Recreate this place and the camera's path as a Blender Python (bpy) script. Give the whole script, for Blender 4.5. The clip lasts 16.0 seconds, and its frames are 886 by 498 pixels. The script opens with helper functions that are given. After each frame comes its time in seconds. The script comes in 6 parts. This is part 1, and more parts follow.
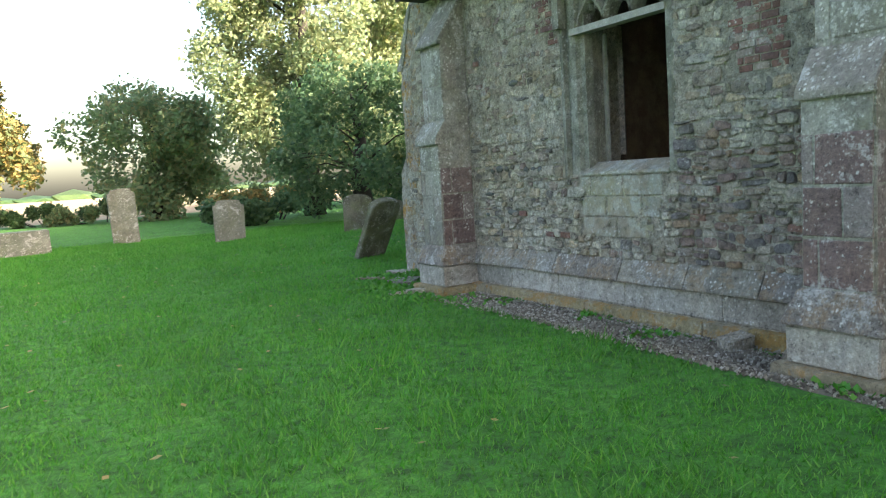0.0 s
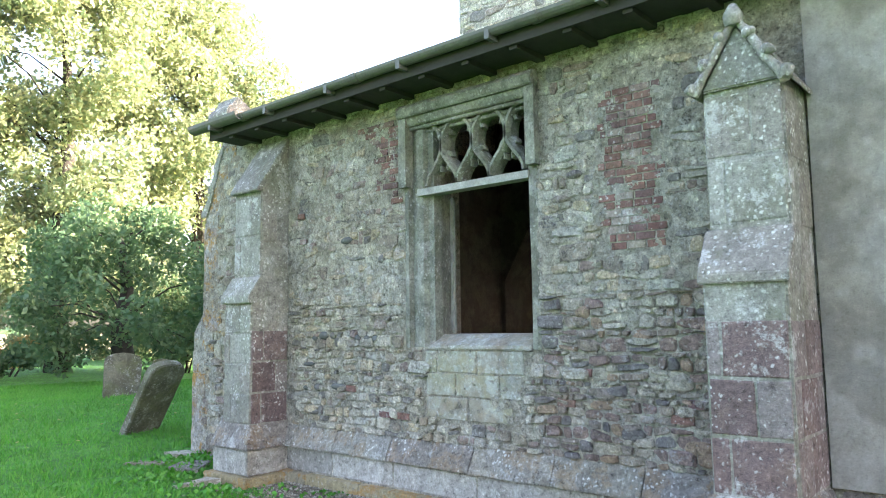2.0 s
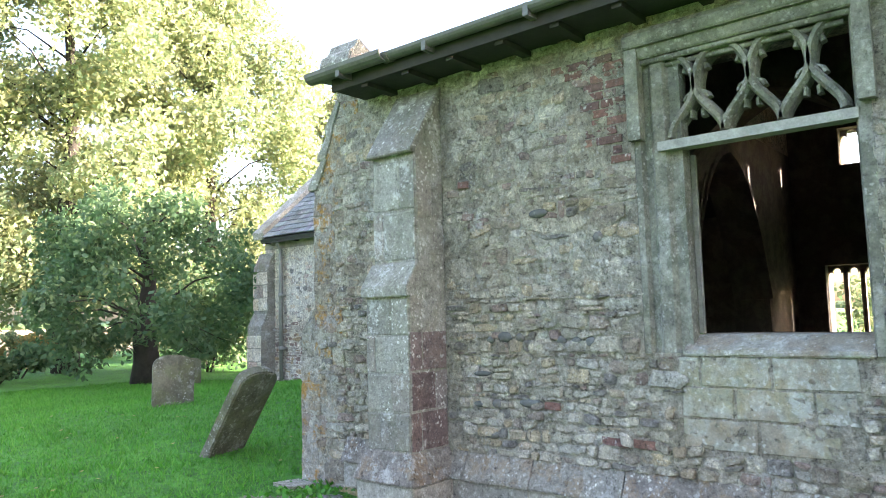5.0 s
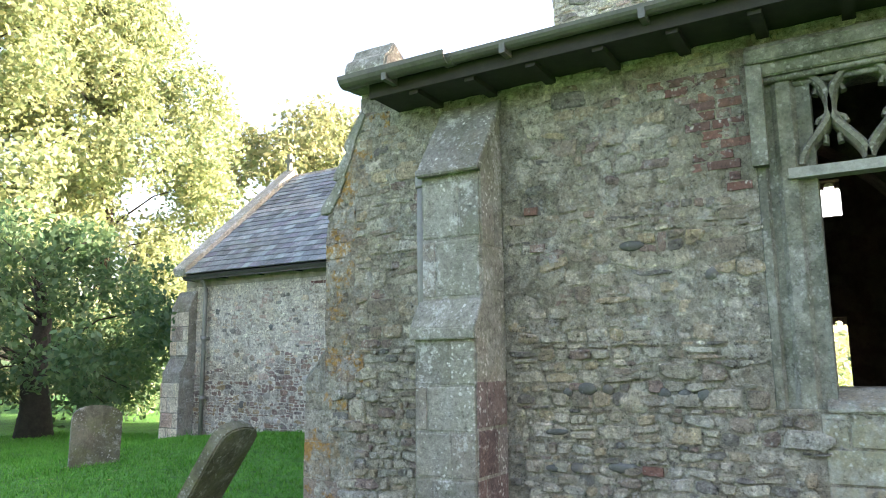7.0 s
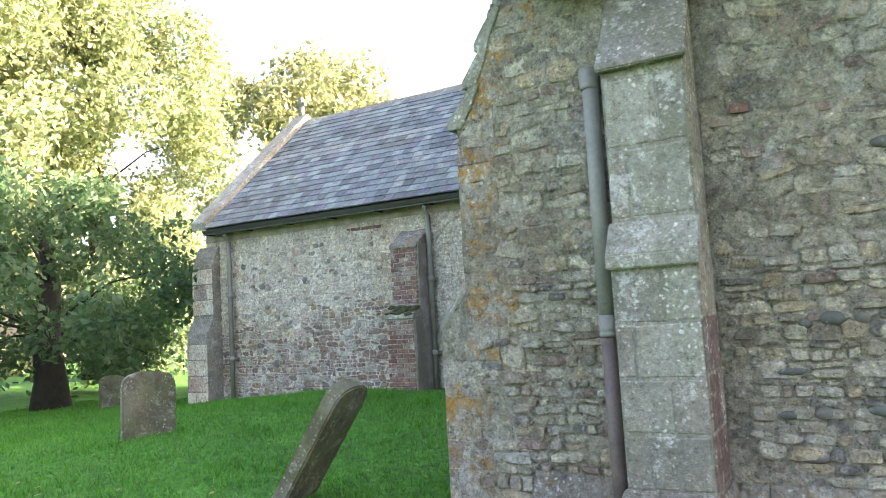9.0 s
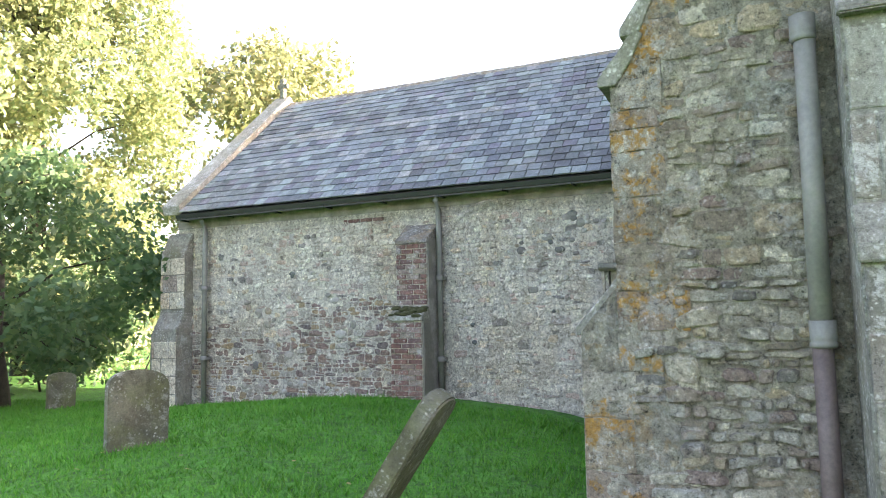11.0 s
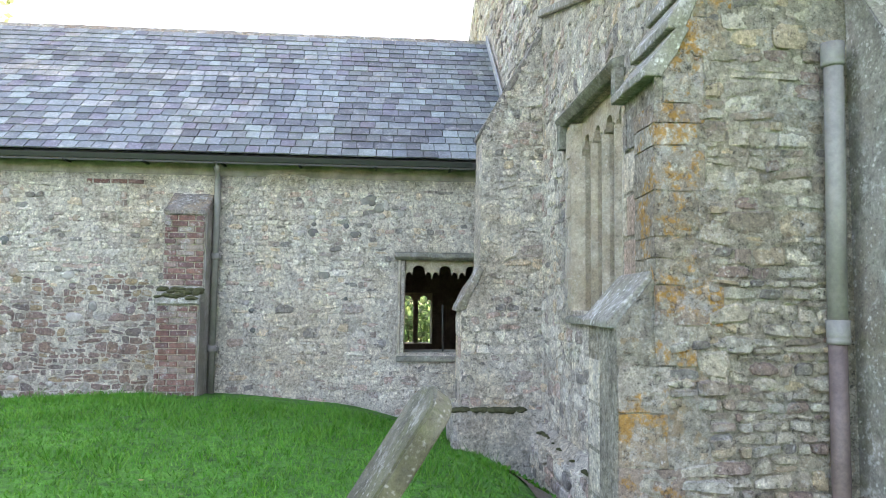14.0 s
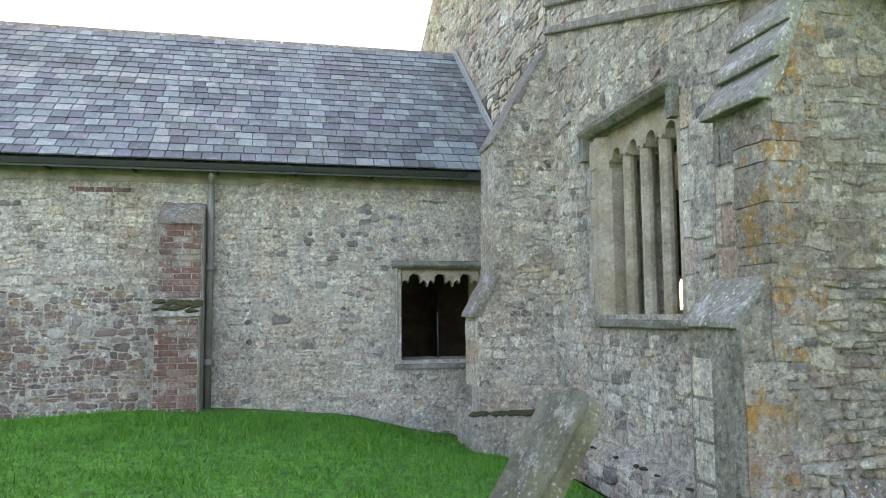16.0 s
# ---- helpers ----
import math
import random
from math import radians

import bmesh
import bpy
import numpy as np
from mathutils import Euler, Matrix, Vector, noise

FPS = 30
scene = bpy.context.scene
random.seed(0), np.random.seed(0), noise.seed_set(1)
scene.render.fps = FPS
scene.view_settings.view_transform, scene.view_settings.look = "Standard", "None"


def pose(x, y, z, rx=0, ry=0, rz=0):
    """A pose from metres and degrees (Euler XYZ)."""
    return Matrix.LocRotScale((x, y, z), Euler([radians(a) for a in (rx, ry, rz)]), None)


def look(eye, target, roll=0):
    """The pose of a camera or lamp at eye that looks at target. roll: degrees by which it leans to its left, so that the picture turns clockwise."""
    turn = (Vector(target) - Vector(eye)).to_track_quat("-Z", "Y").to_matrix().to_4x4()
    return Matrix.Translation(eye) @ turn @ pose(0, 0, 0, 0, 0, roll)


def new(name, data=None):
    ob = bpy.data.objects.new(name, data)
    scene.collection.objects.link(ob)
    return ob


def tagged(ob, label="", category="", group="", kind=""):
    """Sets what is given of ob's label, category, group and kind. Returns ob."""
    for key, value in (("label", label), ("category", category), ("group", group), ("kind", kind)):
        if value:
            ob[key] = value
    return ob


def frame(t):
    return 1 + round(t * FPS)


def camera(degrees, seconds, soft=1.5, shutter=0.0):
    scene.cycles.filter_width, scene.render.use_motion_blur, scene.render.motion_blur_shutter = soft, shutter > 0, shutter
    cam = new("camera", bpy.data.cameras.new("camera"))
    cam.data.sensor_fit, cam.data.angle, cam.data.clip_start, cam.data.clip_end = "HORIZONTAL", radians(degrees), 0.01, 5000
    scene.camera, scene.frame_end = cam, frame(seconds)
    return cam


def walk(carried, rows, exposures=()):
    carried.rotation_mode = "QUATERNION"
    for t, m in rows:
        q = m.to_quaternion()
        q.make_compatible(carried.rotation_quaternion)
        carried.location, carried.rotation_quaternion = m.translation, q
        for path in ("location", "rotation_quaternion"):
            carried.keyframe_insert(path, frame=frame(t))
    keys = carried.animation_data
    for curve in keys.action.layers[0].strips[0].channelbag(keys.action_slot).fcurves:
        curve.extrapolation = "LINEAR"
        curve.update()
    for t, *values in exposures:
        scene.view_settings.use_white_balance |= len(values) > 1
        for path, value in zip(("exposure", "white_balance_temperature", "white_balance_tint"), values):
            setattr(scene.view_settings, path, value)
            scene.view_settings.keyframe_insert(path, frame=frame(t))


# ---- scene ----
cam = camera(62.8, 16.0, soft=0.95, shutter=0.15)
METRES, EYE, TILT, LEAN, TURN = 11.6, 1.45, 0.0, 0.0, -30.6
ROWS = [
    (0.0, 0.0, 0.0, 0.0, -0.37, -5.91, 3.63),
    (0.5, -0.0064, 0.0222, 0.0029, -6.04, -1.77, 1.93),
    (1.0, -0.0153, 0.0427, 0.0045, -11.73, 1.85, 1.34),
    (1.5, -0.0285, 0.0642, 0.0071, -15.77, 4.98, 0.68),
    (2.0, -0.0402, 0.0885, 0.0077, -18.55, 6.04, 0.81),
    (2.5, -0.0508, 0.1145, 0.0119, -19.03, 6.59, 1.4),
    (3.0, -0.0655, 0.1419, 0.012, -18.29, 6.33, 1.58),
    (3.5, -0.0809, 0.1734, 0.0124, -17.54, 5.72, 2.32),
    (4.0, -0.0943, 0.2082, 0.0143, -17.33, 5.62, 2.47),
    (4.5, -0.1161, 0.2372, 0.0154, -18.02, 5.14, 2.11),
    (7.0, -0.2051, 0.3761, 0.0158, -28.76, 8.94, 0.67),
    (7.5, -0.217, 0.4044, 0.0165, -29.89, 8.56, 1.29),
    (8.0, -0.227, 0.4354, 0.013, -30.52, 6.78, 1.95),
    (8.5, -0.2408, 0.4683, 0.0126, -30.77, 5.45, 2.76),
    (9.0, -0.2576, 0.4974, 0.0128, -30.25, 5.17, 3.35),
    (11.5, -0.3084, 0.6525, 0.0111, -39.64, 5.78, 0.1),
    (12.0, -0.3225, 0.6785, 0.0125, -44.97, 5.99, -0.64),
    (12.5, -0.336, 0.7092, 0.0127, -50.81, 5.78, -0.36),
    (13.0, -0.3498, 0.735, 0.0117, -56.01, 5.9, -1.03),
    (13.5, -0.3627, 0.7622, 0.0104, -60.13, 5.22, -1.04),
    (14.0, -0.375, 0.7907, 0.0117, -63.69, 4.5, -0.73),
    (14.5, -0.3873, 0.8123, 0.0118, -65.98, 4.23, -0.24),
    (15.0, -0.4016, 0.8375, 0.0126, -67.2, 3.68, 0.42),
    (15.5, -0.416, 0.8659, 0.0123, -68.55, 3.59, 0.65),
    (16.0, -0.4321, 0.8941, 0.0108, -71.87, 5.14, 0.47),
]
EXPOSURE = [(0.0, 2.42, 6900, 14), (0.5, 2.7, 6900, 15), (1.0, 3.0, 6800, 19), (1.75, 3.24, 6700, 21), (3.5, 3.4, 6650, 22), (7.0, 2.92, 7150, 21), (9.0, 3.08, 7300, 22), (13.0, 3.35, 7600, 25), (14.5, 3.56, 7600, 26), (16.0, 3.16, 7700, 24)]
walk(cam, [(t, pose(0, 0, EYE, TILT, LEAN, TURN) @ pose(METRES * x, METRES * y, METRES * z, 90 + pitch, roll, yaw)) for t, x, y, z, yaw, pitch, roll in ROWS], EXPOSURE)

# ---- world and sun ----
SUN_TO = Vector((0.50, -0.82, 0.31)).normalized()
world = bpy.data.worlds.new("sky")
world.use_nodes = True
scene.world = world
wn = world.node_tree.nodes
sky = wn.new("ShaderNodeTexSky")
sky.sky_type, sky.sun_disc = "NISHITA", False
sky.sun_elevation = math.asin(SUN_TO.z)
sky.sun_rotation = math.atan2(SUN_TO.x, SUN_TO.y)
sky.air_density, sky.dust_density, sky.ozone_density = 1.0, 4.0, 1.0
wn["Background"].inputs["Strength"].default_value = 0.15
world.node_tree.links.new(sky.outputs["Color"], wn["Background"].inputs["Color"])
sun = new("sun", bpy.data.lights.new("sun", "SUN"))
sun.data.energy, sun.data.angle, sun.data.color = 5.0, radians(0.6), (1.0, 0.93, 0.80)
sun.matrix_world = look(SUN_TO * 60, (0, 0, 0))


# ---- materials ----
def nodes_of(name, rough=0.9, metal=0.0):
    m = bpy.data.materials.new(name)
    m.use_nodes = True
    nt = m.node_tree
    b = nt.nodes["Principled BSDF"]
    b.inputs["Roughness"].default_value, b.inputs["Metallic"].default_value = rough, metal
    return m, nt, b


def link(nt, a, b):
    nt.links.new(a, b)


def noise_tex(nt, vec, scale, detail=5, rough=0.6):
    n = nt.nodes.new("ShaderNodeTexNoise")
    n.inputs["Scale"].default_value, n.inputs["Detail"].default_value, n.inputs["Roughness"].default_value = scale, detail, rough
    link(nt, vec, n.inputs["Vector"])
    return n.outputs["Fac"]


def ramp(nt, fac, stops, mode="LINEAR"):
    r = nt.nodes.new("ShaderNodeValToRGB")
    r.color_ramp.interpolation = mode
    e = r.color_ramp.elements
    while len(e) < len(stops):
        e.new(0.5)
    for k, (p, c) in zip(e, stops):
        k.position = p
        k.color = (*c, 1) if len(c) == 3 else c
    link(nt, fac, r.inputs["Fac"])
    return r.outputs["Color"]


def grey(v):
    return (v, v, v)


def mix(nt, fac, a, b, blend="MIX"):
    n = nt.nodes.new("ShaderNodeMix")
    n.data_type, n.blend_type = "RGBA", blend
    for s, v in ((0, fac), (6, a), (7, b)):
        if isinstance(v, (int, float)):
            n.inputs[s].default_value = v
        elif isinstance(v, tuple):
            n.inputs[s].default_value = (*v, 1)
        else:
            link(nt, v, n.inputs[s])
    return n.outputs[2]


def calc(nt, op, a, b=0.0):
    n = nt.nodes.new("ShaderNodeMath")
    n.operation = op
    for s, v in ((0, a), (1, b)):
        if isinstance(v, (int, float)):
            n.inputs[s].default_value = v
        else:
            link(nt, v, n.inputs[s])
    return n.outputs[0]


def position(nt):
    return nt.nodes.new("ShaderNodeNewGeometry").outputs["Position"]


def bump(nt, b, height, strength=0.5, dist=0.01):
    n = nt.nodes.new("ShaderNodeBump")
    n.inputs["Strength"].default_value, n.inputs["Distance"].default_value = strength, dist
    link(nt, height, n.inputs["Height"])
    link(nt, n.outputs["Normal"], b.inputs["Normal"])


def axis_band(nt, pos, axis, lo, hi):
    """0 below lo, 1 above hi along one world axis, for regions of a different stone or growth."""
    s = nt.nodes.new("ShaderNodeSeparateXYZ")
    link(nt, pos, s.inputs[0])
    m = nt.nodes.new("ShaderNodeMapRange")
    m.interpolation_type = "SMOOTHSTEP"
    m.inputs["From Min"].default_value, m.inputs["From Max"].default_value = lo, hi
    link(nt, s.outputs[axis], m.inputs["Value"])
    return m.outputs["Result"]


def stone(name, palette, source="object", lichen=0.5, orange=0.0, moss=0.0, vary=1.0, relief=0.8, rough=0.92, chips=0.45):
    """Weathered stone: a tone for each piece, grain and pits with relief shading in the colour, pale lichen spots,
    orange and green growth.
    """
    m, nt, b = nodes_of(name, rough)
    p = position(nt)
    if source == "object":
        rnd = nt.nodes.new("ShaderNodeObjectInfo").outputs["Random"]
    elif source == "island":
        rnd = nt.nodes.new("ShaderNodeNewGeometry").outputs["Random Per Island"]
    else:
        rnd = ramp(nt, noise_tex(nt, p, 3.0, 4), [(0.3, grey(0)), (0.7, grey(1))])
    n = len(palette)
    col = ramp(nt, rnd, [(k / n, c) for k, c in enumerate(palette)], "CONSTANT" if source != "noise" else "LINEAR")
    warp = nt.nodes.new("ShaderNodeTexNoise")
    warp.inputs["Scale"].default_value, warp.inputs["Detail"].default_value = 14, 4
    link(nt, p, warp.inputs["Vector"])
    shift = nt.nodes.new("ShaderNodeVectorMath")
    shift.operation = "MULTIPLY_ADD"
    shift.inputs[1].default_value = (0.07, 0.07, 0.07)
    link(nt, warp.outputs["Color"], shift.inputs[0])
    link(nt, p, shift.inputs[2])
    chip = nt.nodes.new("ShaderNodeTexVoronoi")
    chip.inputs["Scale"].default_value = 24
    link(nt, shift.outputs[0], chip.inputs["Vector"])
    chip_tone = nt.nodes.new("ShaderNodeSeparateColor")
    link(nt, chip.outputs["Color"], chip_tone.inputs[0])
    col = mix(nt, chips, col, ramp(nt, chip_tone.outputs[0], [(0.0, (0.58, 0.55, 0.51)), (0.22, (0.90, 0.88, 0.85)), (0.75, (1.08, 1.08, 1.07)), (1.0, (1.30, 1.30, 1.29))]), "MULTIPLY")
    fine = noise_tex(nt, p, 48, 8, 0.8)
    mid = noise_tex(nt, p, 8, 7, 0.7)
    # Relief shading in colour: low grain darker, high grain lighter, matching the bump.
    col = mix(nt, 0.85 * vary, col, ramp(nt, fine, [(0.36, grey(0.28)), (0.45, grey(0.92)), (0.55, grey(1.08)), (0.64, grey(1.6))]), "MULTIPLY")
    col = mix(nt, 0.5 * vary, col, ramp(nt, mid, [(0.32, (0.60, 0.58, 0.55)), (0.48, grey(0.96)), (0.66, (1.28, 1.28, 1.26))]), "MULTIPLY")
    big = noise_tex(nt, p, 0.8, 5, 0.65)
    col = mix(nt, 0.8, col, ramp(nt, big, [(0.34, (0.86, 0.80, 0.73)), (0.44, (1.03, 0.99, 0.92)), (0.52, grey(1.0)), (0.62, (1.10, 1.11, 1.11))]), "MULTIPLY")
    streak_at = nt.nodes.new("ShaderNodeVectorMath")
    streak_at.operation = "MULTIPLY"
    streak_at.inputs[1].default_value = (5.0, 5.0, 0.7)
    link(nt, p, streak_at.inputs[0])
    col = mix(nt, 0.35, col, ramp(nt, noise_tex(nt, streak_at.outputs[0], 1.0, 6, 0.65), [(0.34, grey(0.58)), (0.5, grey(1.0)), (0.68, grey(1.18))]), "MULTIPLY")
    rust = ramp(nt, noise_tex(nt, p, 1.7, 8, 0.72), [(0.56, grey(0)), (0.68, grey(0.28 * vary))])
    col = mix(nt, rust, col, (0.27, 0.19, 0.135))
    dark = ramp(nt, noise_tex(nt, p, 2.6, 9, 0.78), [(0.36, grey(0.38)), (0.46, grey(1.0))])
    col = mix(nt, 0.32 * vary, col, dark, "MULTIPLY")
    if moss:
        mo = ramp(nt, noise_tex(nt, p, 2.3, 7, 0.7), [(0.48, grey(0)), (0.68, grey(moss))])
        col = mix(nt, mo, col, (0.12, 0.13, 0.05))
    if orange:
        om = calc(nt, "MULTIPLY", ramp(nt, noise_tex(nt, p, 4.5, 7, 0.7), [(0.5, grey(0)), (0.56, grey(1))]),
                  ramp(nt, noise_tex(nt, p, 26, 5, 0.7), [(0.38, grey(0)), (0.5, grey(orange))]))
        col = mix(nt, om, col, (0.42, 0.22, 0.045))
    if lichen:
        vo = nt.nodes.new("ShaderNodeTexVoronoi")
        vo.inputs["Scale"].default_value = 26
        wob = nt.nodes.new("ShaderNodeVectorMath")
        wob.operation = "ADD"
        nz = nt.nodes.new("ShaderNodeTexNoise")
        nz.inputs["Scale"].default_value = 40
        link(nt, p, nz.inputs["Vector"])
        sc = nt.nodes.new("ShaderNodeVectorMath")
        sc.operation = "SCALE"
        sc.inputs["Scale"].default_value = 0.03
        link(nt, nz.outputs["Color"], sc.inputs[0])
        link(nt, p, wob.inputs[0])
        link(nt, sc.outputs[0], wob.inputs[1])
        link(nt, wob.outputs[0], vo.inputs["Vector"])
        sp = ramp(nt, vo.outputs["Distance"], [(0.16, grey(1)), (0.34, grey(0))])
        where = ramp(nt, noise_tex(nt, p, 3.2, 5, 0.7), [(0.46, grey(0)), (0.60, grey(lichen))])
        col = mix(nt, calc(nt, "MULTIPLY", sp, where), col, (0.66, 0.66, 0.62))
        speck = nt.nodes.new("ShaderNodeTexVoronoi")
        speck.inputs["Scale"].default_value = 44
        link(nt, wob.outputs[0], speck.inputs["Vector"])
        keep = calc(nt, "MULTIPLY", ramp(nt, speck.outputs["Color"], [(0.60, grey(0)), (0.80, grey(1))]), ramp(nt, noise_tex(nt, p, 5.0, 6, 0.7), [(0.42, grey(0.1)), (0.60, grey(1))]))
        fleck = calc(nt, "MULTIPLY", ramp(nt, speck.outputs["Distance"], [(0.18, grey(1)), (0.36, grey(0))]), keep)
        col = mix(nt, calc(nt, "MULTIPLY", fleck, min(1.0, lichen * 0.9)), col, (0.62, 0.61, 0.57))
        patch = ramp(nt, noise_tex(nt, p, 4.2, 10, 0.8), [(0.55, grey(0)), (0.60, grey(0.75 * lichen))])
        col = mix(nt, patch, col, (0.52, 0.52, 0.50))
    pit = noise_tex(nt, p, 20, 7, 0.85)
    # Shade of the pits painted in, from the noise that also drives the bump.
    col = mix(nt, vary, col, ramp(nt, pit, [(0.37, grey(0.22)), (0.435, grey(0.86)), (0.55, grey(1.06)), (0.63, grey(1.6))]), "MULTIPLY")
    link(nt, col, b.inputs["Base Color"])
    h = calc(nt, "ADD", calc(nt, "ADD", calc(nt, "MULTIPLY", fine, 0.6), calc(nt, "MULTIPLY", mid, 1.2)), pit)
    if chips:
        h = calc(nt, "ADD", h, calc(nt, "MULTIPLY", calc(nt, "SUBTRACT", chip_tone.outputs[1], chip.outputs["Distance"]), 0.55 * chips))
    bump(nt, b, h, relief, 0.05)
    return m


def plain(name, col, rough=0.8, metal=0.0, scale=12.0, amount=0.4, relief=0.3):
    """Paint, metal or wood with mottling at two scales."""
    m, nt, b = nodes_of(name, rough, metal)
    p = position(nt)
    f, g = noise_tex(nt, p, scale, 6, 0.65), noise_tex(nt, p, scale * 7, 6, 0.7)
    c = mix(nt, amount, col, ramp(nt, f, [(0.3, grey(0.35)), (0.7, grey(1.4))]), "MULTIPLY")
    c = mix(nt, amount, c, ramp(nt, g, [(0.3, grey(0.5)), (0.7, grey(1.3))]), "MULTIPLY")
    link(nt, c, b.inputs["Base Color"])
    bump(nt, b, g, relief, 0.006)
    return m


RUBBLE = [(0.437, 0.405, 0.332), (0.358, 0.327, 0.267), (0.482, 0.45, 0.376), (0.28, 0.244, 0.202), (0.426, 0.411, 0.36), (0.403, 0.339, 0.256), (0.538, 0.505, 0.431), (0.269, 0.205, 0.18),
          (0.448, 0.416, 0.343), (0.202, 0.189, 0.174), (0.459, 0.383, 0.273), (0.392, 0.366, 0.311), (0.459, 0.422, 0.354), (0.325, 0.272, 0.229), (0.414, 0.383, 0.322)]
PALE = [(0.67, 0.626, 0.539), (0.589, 0.545, 0.467), (0.72, 0.693, 0.597), (0.521, 0.477, 0.41), (0.67, 0.612, 0.513), (0.658, 0.619, 0.552), (0.643, 0.531, 0.396), (0.397, 0.336, 0.299),
        (0.629, 0.578, 0.494), (0.711, 0.659, 0.565), (0.548, 0.424, 0.364), (0.643, 0.592, 0.506), (0.72, 0.68, 0.597), (0.603, 0.559, 0.481), (0.26, 0.243, 0.221)]
DRESSED = [(0.25, 0.245, 0.215), (0.205, 0.20, 0.178), (0.285, 0.28, 0.25), (0.24, 0.222, 0.195)]
PURPLE = [(0.165, 0.115, 0.11), (0.19, 0.155, 0.148), (0.14, 0.098, 0.094), (0.21, 0.18, 0.17), (0.175, 0.13, 0.124)]
BRICKS = [(0.18, 0.09, 0.075), (0.15, 0.075, 0.065), (0.21, 0.115, 0.095), (0.14, 0.08, 0.075), (0.23, 0.165, 0.145), (0.27, 0.22, 0.19), (0.19, 0.10, 0.08)]
M_STONE = stone("rubble_stone", RUBBLE)
M_STONE_J = stone("rubble_stone_joined", RUBBLE, "island")
M_PALE = stone("pale_rubble_stone", PALE, lichen=0.6)
M_PALE_J = stone("pale_rubble_stone_joined", PALE, "island", lichen=0.6)
DARKMIX = [(0.312, 0.256, 0.213), (0.221, 0.166, 0.15), (0.39, 0.346, 0.288), (0.26, 0.186, 0.163), (0.182, 0.166, 0.163), (0.338, 0.243, 0.175), (0.442, 0.397, 0.325), (0.286, 0.243, 0.213)]
REDMIX = [(0.34, 0.29, 0.25), (0.25, 0.17, 0.145), (0.38, 0.34, 0.30), (0.29, 0.20, 0.16), (0.20, 0.16, 0.15), (0.36, 0.27, 0.17), (0.42, 0.39, 0.35), (0.27, 0.19, 0.17)]
M_DARKMIX = stone("dark_brown_rubble", DARKMIX, lichen=0.6)
M_DARKMIX_J = stone("dark_brown_rubble_joined", DARKMIX, "island", lichen=0.6)
M_REDMIX_J = stone("reddish_rubble_joined", REDMIX, "island", lichen=0.6)
M_QUOIN = stone("lichened_quoin_stone", [(0.36, 0.33, 0.28), (0.31, 0.28, 0.24), (0.39, 0.36, 0.31), (0.30, 0.24, 0.20), (0.34, 0.28, 0.21)], orange=0.9, lichen=0.7)
M_ASHLAR = stone("dressed_stone", DRESSED, lichen=0.9, moss=0.4, vary=0.7, relief=0.5, chips=0.15)
M_ASHLAR_N = stone("dressed_stone_body", DRESSED, "noise", lichen=0.8, moss=0.45, vary=0.7, relief=0.5, chips=0.15)
M_PURPLE = stone("purple_sandstone", PURPLE, lichen=0.8, vary=0.8, relief=0.5, chips=0.15)
M_PLINTH = stone("plinth_stone", [(0.30, 0.29, 0.26), (0.26, 0.24, 0.22), (0.33, 0.31, 0.27)], orange=0.25, lichen=1.0, vary=0.9)
M_UPRIGHT = stone("smooth_grey_plinth_stone", [(0.31, 0.30, 0.27), (0.26, 0.25, 0.225), (0.35, 0.335, 0.30)], lichen=0.5, vary=0.8, relief=0.5, chips=0.15)
M_FOOTING = stone("yellow_stained_footing_stone", [(0.36, 0.30, 0.17), (0.33, 0.29, 0.20), (0.38, 0.30, 0.14)], orange=0.6, lichen=0.3, moss=0.4, vary=0.6)
M_BRICK = stone("old_red_brick", BRICKS, lichen=0.8, relief=0.5, chips=0.15)
M_BRICK_J = stone("old_red_brick_joined", BRICKS, "island", lichen=0.8, relief=0.5, chips=0.15)
M_MORTAR = stone("lime_mortar", [(0.42, 0.392, 0.32), (0.48, 0.45, 0.38), (0.36, 0.333, 0.272)], "noise", lichen=0.5, moss=0.10, relief=1.0, chips=0.6)
M_MORTAR_LICHEN = stone("lichened_lime_mortar", [(0.42, 0.392, 0.32), (0.48, 0.45, 0.38), (0.36, 0.333, 0.272)], "noise", lichen=0.5, orange=0.35, relief=1.0, chips=0.6)
M_MORTAR_PALE = stone("pale_lime_mortar", [(0.59, 0.55, 0.48), (0.66, 0.62, 0.545), (0.52, 0.48, 0.415)], "noise", lichen=0.4, relief=1.0, chips=0.6)
M_FLINT = stone("dark_rounded_cobble", [(0.10, 0.105, 0.10), (0.085, 0.09, 0.085), (0.12, 0.115, 0.105)], lichen=0.25, vary=0.4, relief=0.25, rough=0.75, chips=0.0)
M_COBBLE = stone("grey_brown_cobble", [(0.28, 0.26, 0.225), (0.20, 0.19, 0.17), (0.30, 0.24, 0.18), (0.34, 0.32, 0.29)], lichen=0.3, vary=0.5, relief=0.3, rough=0.8, chips=0.1)
M_MOSSY_ASHLAR = stone("green_and_yellow_stained_ashlar", [(0.27, 0.30, 0.26), (0.30, 0.28, 0.20), (0.33, 0.335, 0.30), (0.26, 0.235, 0.19)], "noise", lichen=0.6, orange=0.10, moss=0.3, vary=0.6, relief=0.5, chips=0.15)
M_RENDER = stone("grey_render", [(0.24, 0.225, 0.20), (0.29, 0.27, 0.245), (0.20, 0.185, 0.165)], "noise", lichen=0.0, moss=0.08, vary=0.3, relief=0.25, chips=0.0)
